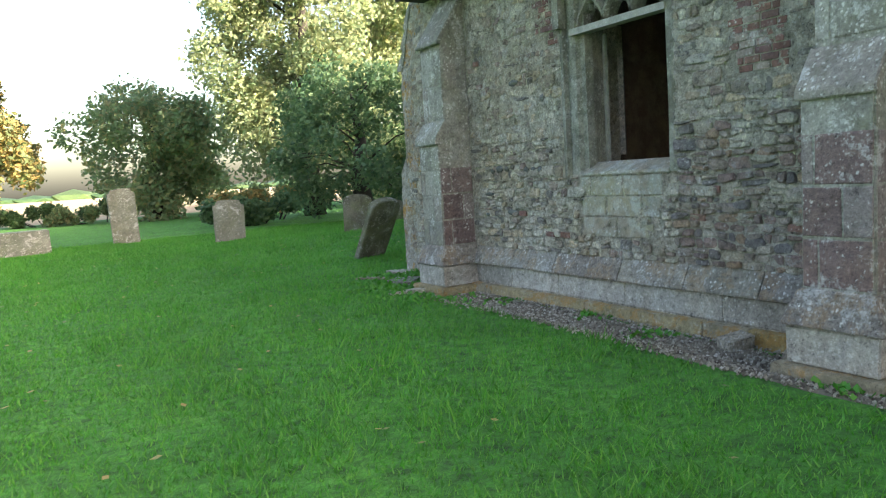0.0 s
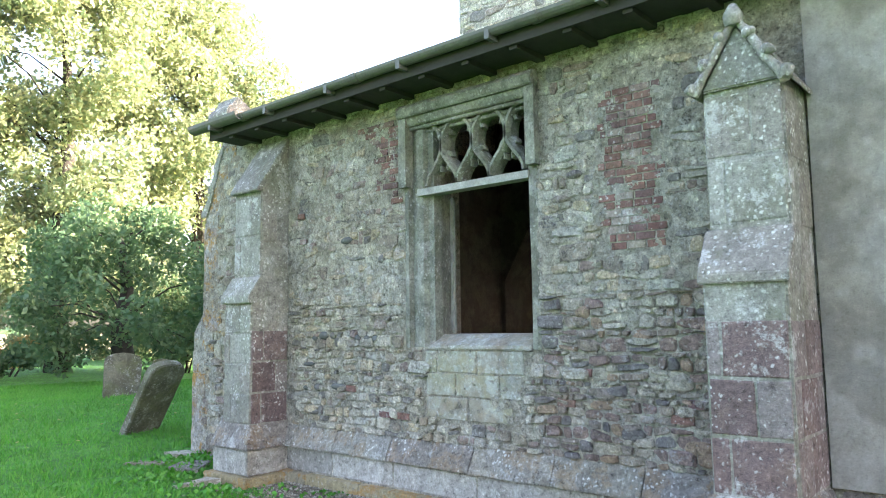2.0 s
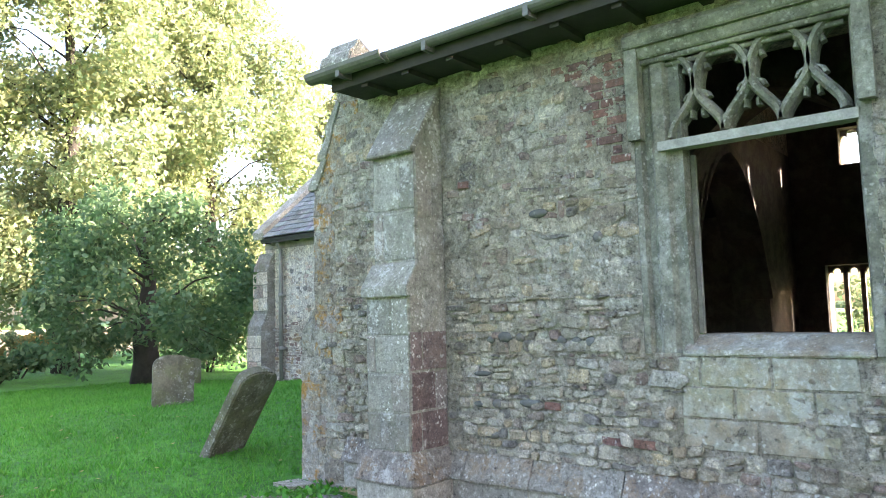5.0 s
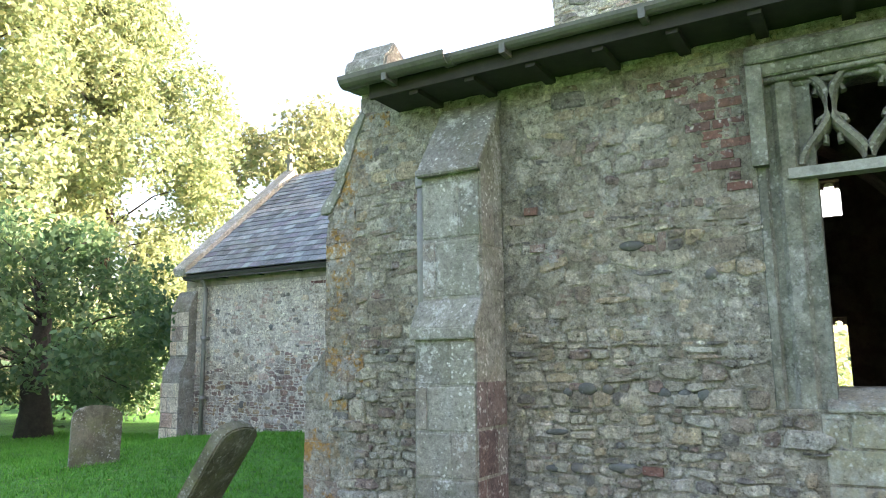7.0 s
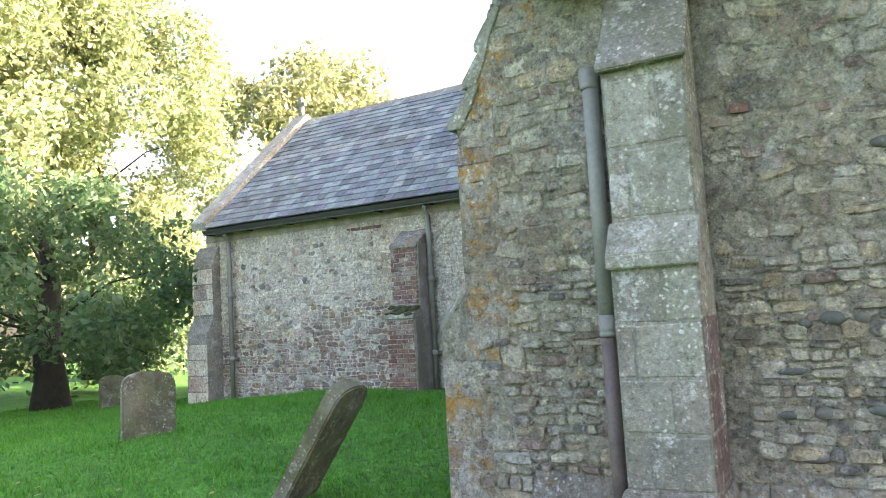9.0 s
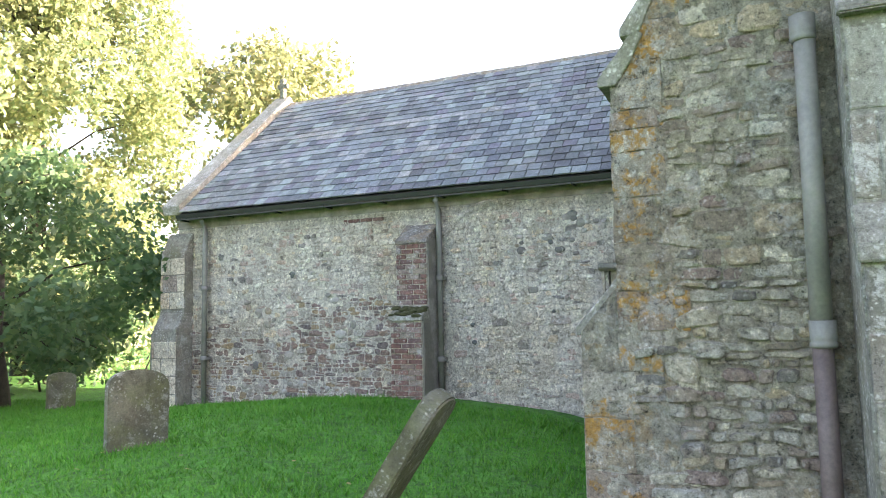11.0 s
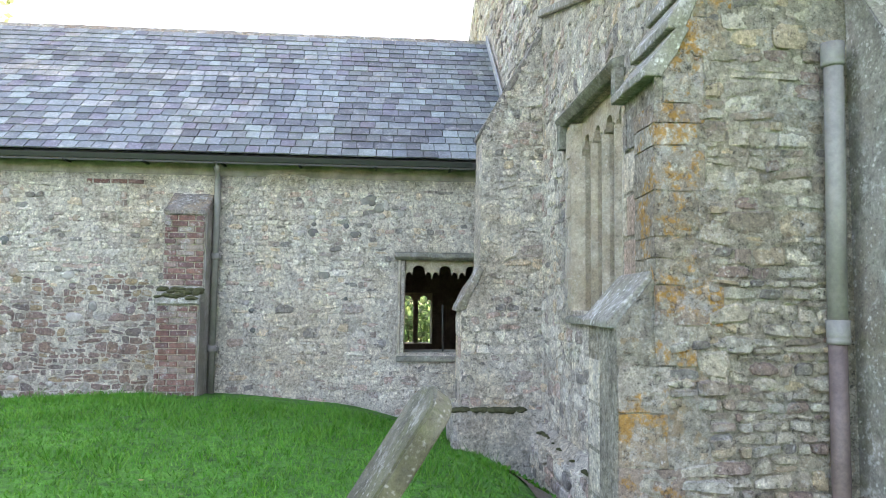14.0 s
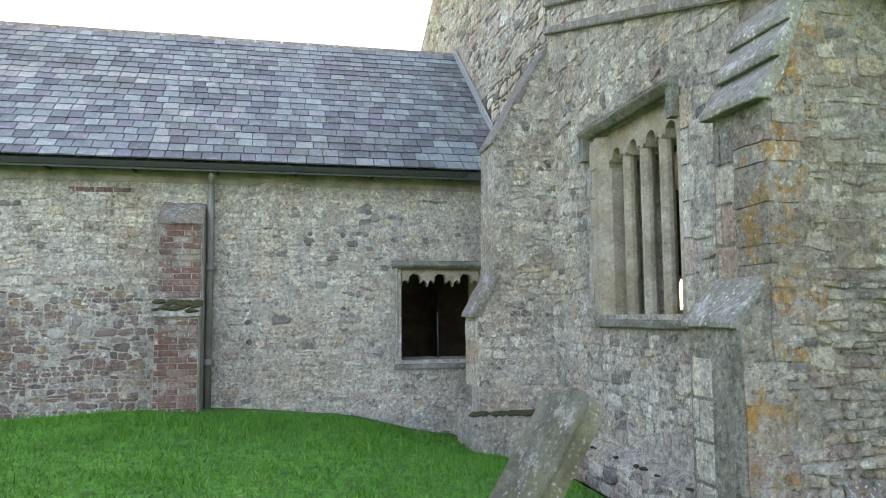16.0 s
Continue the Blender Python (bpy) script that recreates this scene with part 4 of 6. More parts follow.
# ---- aisle east end wall with its window ----
EW = (6.12, 7.70, 1.56, 3.36)
bm = boxes((AX + 0.72, EW[0], EY - 0.7, EY, -0.4, 3.62), (EW[1], 9.0, EY - 0.7, EY, -0.4, 3.62), (EW[0], EW[1], EY - 0.7, EY, -0.4, EW[2]), (EW[0], EW[1], EY - 0.7, EY, EW[3], 3.62))
prism(bm, [(AX + 0.72, 3.62), (9.0, 3.62), (9.0, 5.28), (5.05, 3.98), (AX + 0.01, 3.80), (AX + 0.01, 3.752), (AX + 0.72, 3.752)], 1, EY - 0.7, EY)
end = obj("wall_aisle_end", bm, M_MORTAR_PALE, label="pale rubble end wall of the aisle with patched ashlar", category="wall", kind="structure")
# Added dark sheet that keeps the sunlit room side of this wall dim.
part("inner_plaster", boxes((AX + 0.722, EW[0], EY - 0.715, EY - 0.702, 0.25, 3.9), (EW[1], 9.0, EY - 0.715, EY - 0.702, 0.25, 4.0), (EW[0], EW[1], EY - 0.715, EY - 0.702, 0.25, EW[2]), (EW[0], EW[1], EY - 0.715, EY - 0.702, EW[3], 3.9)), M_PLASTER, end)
OE = Vector((0, EY, 0))
clear_e = outside((6.0, 7.95, 1.4, 3.52), (4.0, 5.28, -1, 4.2))
roofline = lambda a, z, w, h: clear_e(a, z, w, h) and z + h < 3.95 + (a - 5.05) * 0.329
lay_rubble("stone", M_PALE, M_PALE_J, end, coursed(OE, UX, NORTH, 5.2, 8.98, -0.15, 5.4, (0.06, 0.18), (0.8, 2.3), 0.010, (0.004, 0.022), roofline, 41), 250, lambda p: p.z < 3.4)
mortar_skin(end, OE, UX, NORTH, 5.2, 9.0, -0.15, 5.2, 0.024, 0.007, 0.017, roofline, M_MORTAR_PALE, 15)
bm = prism(bmesh.new(), [(4.75, 3.57), (9.0, 4.93), (9.0, 5.02), (4.75, 3.66)], 1, EY, EY + 0.07)
part("string_course", soften(bm, 0.012), M_ASHLAR, end)
bm = prism(bmesh.new(), [(4.66, 3.79), (5.05, 3.97), (9.0, 5.27), (9.0, 5.37), (5.0, 4.07), (4.64, 3.90)], 1, EY - 0.75, EY + 0.06)
part("coping", soften(bm, 0.012), M_ASHLAR, end)
kneeler = bmesh.new()
prism(kneeler, [(4.50, 3.78), (4.95, 3.80), (4.98, 4.00), (4.84, 4.01), (4.64, 4.15), (4.60, 4.06), (4.52, 4.00), (4.50, 3.93)], 1, 8.02, 8.42)
part("kneeler", roughen(soften(kneeler, 0.015), 0.2, 0.012, 7), M_ASHLAR, end)
bm = prism(bmesh.new(), [(EY - 0.05, -0.4), (EY + 0.16, -0.4), (EY + 0.14, 0.22), (EY + 0.05, 0.34), (EY - 0.05, 0.34)], 0, 5.2, 8.95)
part("plinth", roughen(soften(bm, 0.01), 0.4, 0.02, 3), M_MORTAR_PALE, end)

lay_rubble("stone", M_PALE, M_PALE_J, end, coursed(Vector((0, EY + 0.15, 0)), UX, NORTH, 5.3, 8.84, -0.2, 0.23, (0.07, 0.16), (0.9, 2.4), 0.012, (0.008, 0.03), lambda *a: True, 43), 60)
part("moss", moss_lumps([(5.6 + 3.2 * f * f, EY + 0.09 + 0.06 * g, 0.27) for f, g in ((random.random(), random.random()) for _ in range(16))] + [(8.2 + 0.4 * random.random(), EY + 0.1, 0.28) for _ in range(14)], 0.022, 7), M_MOSS, end)

def cusped_head(bm, c, w, z, z1, ya, yb, horizontal=0):
    """The stone above one light: a pointed, cusped head cut out of a slab."""
    arch = []
    for k in range(33):
        t = -1 + k / 16
        q = abs(t)
        up = 0.30 + 0.24 * math.sqrt(max(0.0, 1 - (q / 0.5) ** 2)) if q < 0.5 else 0.29 * math.sqrt(max(0.0, 1 - ((q - 0.72) / 0.285) ** 2))
        arch.append((c + t * w / 2, z + w * up))
    pts = [(c - w / 2, z1)] + arch + [(c + w / 2, z1)]
    prism(bm, pts, 1 if horizontal == 0 else 0, ya, yb)


window = base("window_2", "four-light square-headed window with buff stone mullions, unglazed", "window", "structure")
bm = prism(bmesh.new(), [(EY - 0.02, 3.36), (EY + 0.05, 3.36), (EY + 0.11, 3.42), (EY + 0.10, 3.45), (EY - 0.02, 3.49)], 0, 6.12, 7.96)
part("hood_mould", soften(bm, 0.008), M_TRACERY, window)
for a, b in ((6.10, 6.20), (7.86, 7.96)):
    part("label_stop", soften(box(bmesh.new(), a, b, EY - 0.02, EY + 0.08, 3.14, 3.38), 0.02), M_TRACERY, window)
for a, b, s in ((6.10, 6.22, 1), (7.58, 7.72, -1)):
    pts = [(a, EY + 0.012), (b if s < 0 else a + 0.06, EY + 0.012), (b, EY - 0.10), (b, EY - 0.3), (a, EY - 0.3)] if s > 0 else [(b, EY + 0.012), (b - 0.06, EY + 0.012), (a, EY - 0.10), (a, EY - 0.3), (b, EY - 0.3)]
    part("jamb", prism(bmesh.new(), pts, 2, 1.56, 3.34), M_BUFF, window)
part("sill", soften(prism(bmesh.new(), [(EY + 0.05, 1.44), (EY + 0.05, 1.50), (EY - 0.3, 1.60), (EY - 0.3, 1.44)], 0, 6.05, 7.76), 0.01), M_TRACERY, window)
for k in range(6):
    for x, w in ((7.70, 0.15), (5.93, 0.17)):
        w2 = w if k % 2 else w * 0.6
        x0 = x if x > 7 else x + w - w2
        part("jamb_stone", soften(box(bmesh.new(), x0, x0 + w2, EY - 0.1, EY + 0.014, 1.58 + 0.29 * k, 1.855 + 0.29 * k), 0.01), M_BUFF if x > 7 else M_PALE, window)
lw = (7.58 - 6.22) / 4


for k in range(4):
    bm = bmesh.new()
    cusped_head(bm, 6.22 + lw * (k + 0.5), lw, 3.0, 3.37, EY - 0.24, EY - 0.07)
    part("light_head", bm, M_BUFF, window)
for k in (1, 2, 3):
    x = 6.22 + lw * k
    part("mullion", prism(bmesh.new(), [(x - 0.04, EY - 0.11), (x - 0.015, EY - 0.06), (x + 0.015, EY - 0.06), (x + 0.04, EY - 0.11), (x + 0.04, EY - 0.15), (x + 0.015, EY - 0.19), (x - 0.015, EY - 0.19), (x - 0.04, EY - 0.15)], 2, 1.56, 3.06), M_BUFF, window)

# ---- corner buttress of the aisle ----
cb = obj("buttress_3", prism(bmesh.new(), [(EY - 0.1, -0.4), (8.92, -0.4), (8.91, 1.50), (8.70, 1.75), (8.68, 2.86), (8.40, 3.62), (EY - 0.1, 3.80)], 0, AX + 0.002, 5.22),
         M_MORTAR, label="corner buttress in rubble and lichened quoin stones with slate-capped offsets", category="buttress", kind="structure")


def edge_y(z):
    return 8.90 if z < 1.45 else (8.70 if z < 2.9 else 8.68 - (z - 2.86) * 0.37)


def side_ok(a, z, w, h):
    return a + w < edge_y(z + h) - 0.27 - 0.1 * math.sin(z * 9) and not (7.12 < a + w and a - w < 7.62)


lay_rubble("stone", M_STONE, M_STONE_J, cb, coursed(O, UY, WEST, 8.30, 8.75, 0.05, 3.6, (0.05, 0.16), (0.9, 2.3), 0.009, (0.004, 0.038), side_ok, 51), 200)
mortar_skin(cb, O, UY, WEST, 8.38, 8.91, 0.05, 3.7, 0.018, 0.0065, 0.018, lambda a, z, w, h: a + w < edge_y(z + h) + 0.01, M_MORTAR_LICHEN, 25)
z, k = 0.05, 0
while z < 3.5:
    h = random.uniform(0.10, 0.28)
    w = random.uniform(0.16, 0.26) if k % 2 else random.uniform(0.26, 0.38)
    e = min(edge_y(z), edge_y(z + h)) - 0.004
    bm = soften(box(bmesh.new(), AX - 0.012, AX + 0.30, e - w, e + 0.010, z + 0.004, z + h - 0.004), 0.018, 2)
    part("quoin", roughen(bm, 0.12, 0.011, 8), M_QUOIN, cb)
    z, k = z + h, k + 1
lay("block", SQUARE, M_PALE, M_PALE, cb, bond(Vector((0, 8.91, 0)), UX, NORTH, AX + 0.30, 5.20, 0.0, 1.4, 0.30, 0.26, 0.01, 0.01, 52) + bond(Vector((0, 8.69, 0)), UX, NORTH, AX + 0.30, 5.20, 1.74, 2.85, 0.30, 0.26, 0.01, 0.01, 53), 60)
for p in ([(8.95, 1.48), (8.95, 1.52), (8.71, 1.79), (8.66, 1.75), (8.88, 1.48)], [(8.76, 2.84), (8.76, 2.89), (8.55, 3.14), (8.5, 3.10), (8.66, 2.84)], [(8.63, 3.10), (8.63, 3.15), (8.46, 3.40), (8.42, 3.36), (8.53, 3.10)], [(8.53, 3.34), (8.53, 3.39), (8.36, 3.64), (8.32, 3.60), (8.44, 3.34)]):
    part("weathering", roughen(soften(prism(bmesh.new(), p, 0, AX - 0.03 if p[0][1] > 2 else AX + 0.03, 5.26), 0.006, 1), 0.2, 0.008, 8), M_ASHLAR, cb)
part("plinth", roughen(soften(box(bmesh.new(), AX - 0.05, 5.3, 8.3, 8.98, -0.4, 0.16), 0.02), 0.3, 0.02, 4), M_PLINTH, cb)

# ---- nave ----
# Nave lengthened out of view to y=-20 so its shadow covers the lawn.
NX0, NX1, NY0 = 9.07, 18.3, -20.0
nave = obj("wall_nave_east", prism(bmesh.new(), [(NX0, 5.0), (NX0, 7.2), (13.7, 9.35), (18.3, 7.2), (18.3, 5.0)], 1, EY - 0.7, EY), M_MORTAR_PALE,
           label="tall pale rubble gable of the nave above the chancel roof", category="wall", kind="structure")
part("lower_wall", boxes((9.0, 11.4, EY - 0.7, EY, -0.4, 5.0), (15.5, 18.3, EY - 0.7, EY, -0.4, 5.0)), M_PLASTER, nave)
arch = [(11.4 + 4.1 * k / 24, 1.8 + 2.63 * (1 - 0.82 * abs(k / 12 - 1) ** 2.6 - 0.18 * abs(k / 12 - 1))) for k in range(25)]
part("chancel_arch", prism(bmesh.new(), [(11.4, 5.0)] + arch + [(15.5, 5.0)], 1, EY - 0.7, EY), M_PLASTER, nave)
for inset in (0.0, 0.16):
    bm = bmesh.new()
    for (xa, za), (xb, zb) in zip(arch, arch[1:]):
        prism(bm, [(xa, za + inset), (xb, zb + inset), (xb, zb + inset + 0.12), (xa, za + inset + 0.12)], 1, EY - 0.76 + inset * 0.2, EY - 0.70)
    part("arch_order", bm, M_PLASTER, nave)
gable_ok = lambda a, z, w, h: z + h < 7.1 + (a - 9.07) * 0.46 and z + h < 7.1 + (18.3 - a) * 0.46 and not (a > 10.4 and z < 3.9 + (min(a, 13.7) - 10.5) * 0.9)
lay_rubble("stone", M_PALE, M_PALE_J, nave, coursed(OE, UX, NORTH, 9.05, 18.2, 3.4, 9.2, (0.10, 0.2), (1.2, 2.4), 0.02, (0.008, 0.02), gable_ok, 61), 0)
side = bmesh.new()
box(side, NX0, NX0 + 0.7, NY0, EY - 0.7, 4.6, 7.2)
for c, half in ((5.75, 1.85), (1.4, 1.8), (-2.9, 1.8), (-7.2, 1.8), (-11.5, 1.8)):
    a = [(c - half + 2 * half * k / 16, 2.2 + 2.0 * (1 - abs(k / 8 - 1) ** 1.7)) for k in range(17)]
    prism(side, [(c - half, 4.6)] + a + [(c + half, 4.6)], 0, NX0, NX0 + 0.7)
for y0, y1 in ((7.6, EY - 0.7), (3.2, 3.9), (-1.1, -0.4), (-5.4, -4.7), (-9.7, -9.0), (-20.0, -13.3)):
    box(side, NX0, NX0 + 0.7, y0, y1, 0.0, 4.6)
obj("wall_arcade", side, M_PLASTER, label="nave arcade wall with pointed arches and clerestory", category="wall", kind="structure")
clere = bmesh.new()
box(clere, NX0 - 0.03, NX0 - 0.002, NY0, EY, 5.25, 7.2)
ck = obj("wall_clerestory", clere, M_MORTAR_PALE, label="pale rubble clerestory wall above the aisle roof", category="wall", kind="structure")
lay_rubble("stone", M_PALE, M_PALE_J, ck, coursed(Vector((NX0 - 0.03, 0, 0)), UY, WEST, 2.0, 8.38, 5.3, 7.15, (0.10, 0.2), (1.2, 2.4), 0.02, (0.008, 0.02), lambda *a: True, 62), 0)
LOW = tuple((c, 1.64, 0.97, 2.5) for c in (6.27, 1.4, -3.4, -8.2))
CLERE = ((6.0, 1.32, 4.65, 5.45),) + tuple((c, 1.32, 4.7, 6.6) for c in (2.26, -0.05, -5.15, -9.5))
south = bmesh.new()
for row, z0, z1 in ((LOW, 0.0, 3.6), (CLERE, 3.6, 7.2)):
    edge = NY0
    for c, w, a, b in sorted(row):
        box(south, NX1 - 0.7, NX1, edge, c - w / 2, z0, z1)
        box(south, NX1 - 0.7, NX1, c - w / 2, c + w / 2, z0, a)
        box(south, NX1 - 0.7, NX1, c - w / 2, c + w / 2, b, z1)
        edge = c + w / 2
    box(south, NX1 - 0.7, NX1, edge, EY - 0.7, z0, z1)
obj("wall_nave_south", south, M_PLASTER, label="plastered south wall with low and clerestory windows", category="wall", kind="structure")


for n, (c, w, z0, z1) in enumerate(LOW[:2] + CLERE[:3]):
    low_one = z0 < 2
    lights = 5 if low_one else 3
    win = base("window_%d" % (n + 4), "stone mullioned opening in the south wall", "window", "structure")
    for k in range(1, lights):
        y = c - w / 2 + w * k / lights
        part("mullion", boxes((NX1 - 0.4, NX1 - 0.28, y - 0.045, y + 0.045, z0, z1)), M_BUFF, win)
    for k in range(lights):
        bm = bmesh.new()
        cusped_head(bm, c - w / 2 + w * (k + 0.5) / lights, w / lights, z1 - 0.24, z1, NX1 - 0.4, NX1 - 0.28, 1)
        part("light_head", bm, M_BUFF, win)
# Added end wall, out of view, for the lengthened nave.
obj("wall_west", prism(bmesh.new(), [(AX, 0), (NX1, 0), (NX1, 7.2), (13.7, 9.35), (NX0, 7.2), (NX0, 5.0), (AX, 3.7)], 1, NY0 - 0.7, NY0), M_MORTAR, label="unseen plain rubble west wall closing the lengthened church", category="wall", kind="structure")
nr = bmesh.new()
prism(nr, [(8.85, 7.1), (13.7, 9.36), (18.5, 7.1), (18.5, 7.22), (13.7, 9.5), (8.85, 7.22)], 1, NY0 - 0.7, EY - 0.15)
obj("roof_nave", nr, M_LEAD, label="dark nave roof", category="roof", kind="structure")
obj("floor", boxes((AX + 0.72, NX1 - 0.7, NY0, EY - 0.7, 0.1, 0.25), (11.3, 16.3, EY - 0.7, 17.2, 0.3, 0.5)), M_FLOORTILE, label="worn stone church floor", category="floor", kind="structure")

# ---- nave corner buttress ----
tb = obj("buttress_4", prism(bmesh.new(), [(EY - 0.05, -0.5), (9.30, -0.5), (9.30, 1.56), (9.10, 2.0), (9.08, 3.60), (EY - 0.05, 4.78)], 0, 8.98, 9.55), M_MORTAR_PALE,
         label="tall stepped rubble buttress at the nave corner", category="buttress", kind="structure")


def tb_edge(z):
    return 9.28 if z < 1.55 else (9.08 if z < 3.6 else 9.08 - (z - 3.6) * 0.6)


lay_rubble("stone", M_PALE, M_PALE_J, tb, coursed(Vector((8.98, 0, 0)), UY, WEST, 8.36, 9.3, -0.1, 4.6, (0.06, 0.17), (0.8, 2.2), 0.010, (0.005, 0.026), lambda a, z, w, h: a + w < tb_edge(z + h) + 0.02, 71), 200)
mortar_skin(tb, Vector((8.98, 0, 0)), UY, WEST, 8.38, 9.30, -0.1, 4.7, 0.024, 0.010, 0.020, lambda a, z, w, h: a + w < tb_edge(z + h) + 0.02, M_MORTAR_PALE, 35)
lay("block", SQUARE, M_PALE, M_PALE, tb, bond(Vector((0, 9.30, 0)), UX, NORTH, 9.0, 9.54, 0, 1.5, 0.3, 0.25, 0.01, 0.01, 72), 60)
for p in ([(9.35, 1.54), (9.35, 1.59), (9.10, 2.04), (9.05, 2.0), (9.25, 1.54)], [(9.10, 3.56), (9.10, 3.60), (8.40, 4.82), (8.36, 4.76), (9.02, 3.56)]):
    part("weathering", roughen(soften(prism(bmesh.new(), p, 0, 8.965, 9.56), 0.01, 1), 0.2, 0.022, 7), M_PALE if p[0][1] > 3 else M_ASHLAR, tb)
part("plinth", roughen(soften(box(bmesh.new(), 8.86, 9.6, 8.3, 9.40, -0.5, 0.46), 0.03), 0.25, 0.035, 4), M_MORTAR_PALE, tb)
part("moss", moss_lumps([(8.88 + 0.09 * f, 8.64 + 0.74 * g, 0.455) for f, g in ((random.random(), random.random()) for _ in range(60))], 0.05, 4), M_MOSS, tb)

# ---- chancel ----
CX, CE, RX, RZ, EZ = 10.71, 17.55, 13.7, 6.33, 3.60
CW = (8.78, 9.90, 0.96, 2.20)
bm = boxes((CX, CX + 0.7, EY, CW[0], -0.4, EZ), (CX, CX + 0.7, CW[1], CE, -0.4, EZ), (CX, CX + 0.7, CW[0], CW[1], -0.4, CW[2]), (CX, CX + 0.7, CW[0], CW[1], CW[3], EZ))
chancel = obj("wall_chancel_north", bm, M_MORTAR_PALE, label="pale grey rubble chancel wall with lime-washed top", category="wall", kind="structure")
OC = Vector((CX, 0, 0))
clear_c = outside((8.60, 10.08, 0.8, 2.36), (12.40, 13.0, -1, 2.9), (8.3, 9.0, -1, 4))
cells = coursed(OC, UY, WEST, 8.5, CE, -0.05, 3.15, (0.05, 0.13), (0.8, 2.6), 0.010, (0.004, 0.022), clear_c, 81)
red_zone = lambda c: c[1][0] > 12.9 + 0.6 * noise.noise((c[1][0], c[1][1] * 2, 4)) and c[1][1] < 1.75 + 0.9 * noise.noise((c[1][0] * 1.2, c[1][1], 6))
lay_rubble("stone", M_PALE, M_PALE_J, chancel, [c for c in cells if not red_zone(c)], 300, lambda p: 9.9 < p.y < 12.4 and p.z < 2.6)
lay_rubble("stone", M_PALE, M_REDMIX_J, chancel, [c for c in cells if red_zone(c)], 0)
mortar_skin(chancel, OC, UY, WEST, 8.5, CE, -0.05, 3.3, 0.028, 0.0075, 0.016, outside((8.66, 10.0, 0.86, 2.30), (12.45, 12.95, -1, 2.9)), M_MORTAR_PALE, 45,
            lambda a, z: 0.002 * sstep(12.9, 13.4, a) * (1 - sstep(1.4, 2.0, z)))
lay("brick", BRICKSET, M_BRICK, M_BRICK_J, chancel, bond(OC, UY, WEST, 13.5, 14.1, 3.14, 3.22, 0.215, 0.07, 0.014, 0.022, 82, 0.2), 60)
part("lime_band", roughen(boxes((CX - 0.018, CX - 0.002, 8.5, CE, 3.28, 3.58)), 0.5, 0.006), M_RENDER, chancel, "pale lime render under the eaves")
field = random.Random(28)
for y0, y1, z0, z1, n in ((13.6, 16.2, 1.3, 2.5, 14), (9.95, 10.45, 2.75, 3.06, 11), (10.3, 11.4, 2.5, 2.75, 9), (13.2, 16.5, 0.4, 1.2, 14), (10.2, 12.2, 1.2, 2.2, 7), (13.1, 16.8, 2.5, 3.0, 7)):
    for _ in range(n):
        r = field.uniform(0.03, 0.075)
        cobble(chancel, OC, UY, WEST, field.uniform(y0, y1), field.uniform(z0, z1), r * field.uniform(0.9, 1.5), r, field.choice((M_FLINT, M_COBBLE, M_COBBLE, M_COBBLE)), 0.02)
# the worn label of a blocked arch
band = bmesh.new()
ribbon(band, [(11.50 + 1.0 * math.cos(a), 2.28 + 1.0 * math.sin(a)) for a in (math.radians(12 + 5 * k) for k in range(20))], 0.10, 0.07, CX - 0.005)
part("arch_label", roughen(band, 0.2, 0.01, 6), M_MORTAR_PALE, chancel)
obj("wall_chancel_south", boxes((16.0, 16.7, EY, 9.2, 0, EZ), (16.0, 16.7, 10.2, 12.45, 0, EZ), (16.0, 16.7, 13.35, CE - 0.6, 0, EZ), (16.0, 16.7, 9.2, 10.2, 0, 0.8), (16.0, 16.7, 12.45, 13.35, 0, 1.0), (16.0, 16.7, 9.2, 10.2, 1.86, EZ), (16.0, 16.7, 12.45, 13.35, 2.3, EZ)), M_PLASTER,
    label="plastered chancel south wall with window openings", category="wall", kind="structure")
for n, (c, w, lights, top) in enumerate(((9.7, 1.0, 3, 1.86), (12.9, 0.9, 2, 2.3))):
    win = base("window_%d" % (n + 9), "cusped stone opening in the chancel south wall", "window", "structure")
    for k in range(1, lights):
        y = c - w / 2 + w * k / lights
        part("mullion", boxes((16.3, 16.42, y - 0.05, y + 0.05, 0.8 if top < 2 else 1.0, top)), M_BUFF, win)
    for k in range(lights):
        bm = bmesh.new()
        cusped_head(bm, c - w / 2 + w * (k + 0.5) / lights, w / lights, top - 0.24, top, 16.28, 16.44, 1)
        part("light_head", bm, M_BUFF, win)
gable = obj("wall_chancel_east", prism(bmesh.new(), [(CX + 0.7, -0.3), (16.7, -0.3), (16.7, EZ), (RX, RZ), (CX + 0.01, EZ), (CX + 0.7, EZ)], 1, CE - 0.6, CE), M_MORTAR_PALE, label="rubble east gable of the chancel", category="wall", kind="structure")
for s in (-1, 1):
    part("coping", soften(prism(bmesh.new(), [(RX + s * 3.25, 3.50), (RX, RZ + 0.05), (RX, RZ + 0.22), (RX + s * 3.30, 3.66)], 1, CE - 0.28, CE + 0.12), 0.015), M_ASHLAR, gable)
bm = boxes((RX - 0.05, RX + 0.05, CE - 0.13, CE - 0.03, 6.48, 6.96), (RX - 0.04, RX + 0.04, CE - 0.21, CE + 0.05, 6.75, 6.84))
part("cross_finial", soften(bm, 0.015), M_GRAVE_PALE, gable, "small pale stone cross")

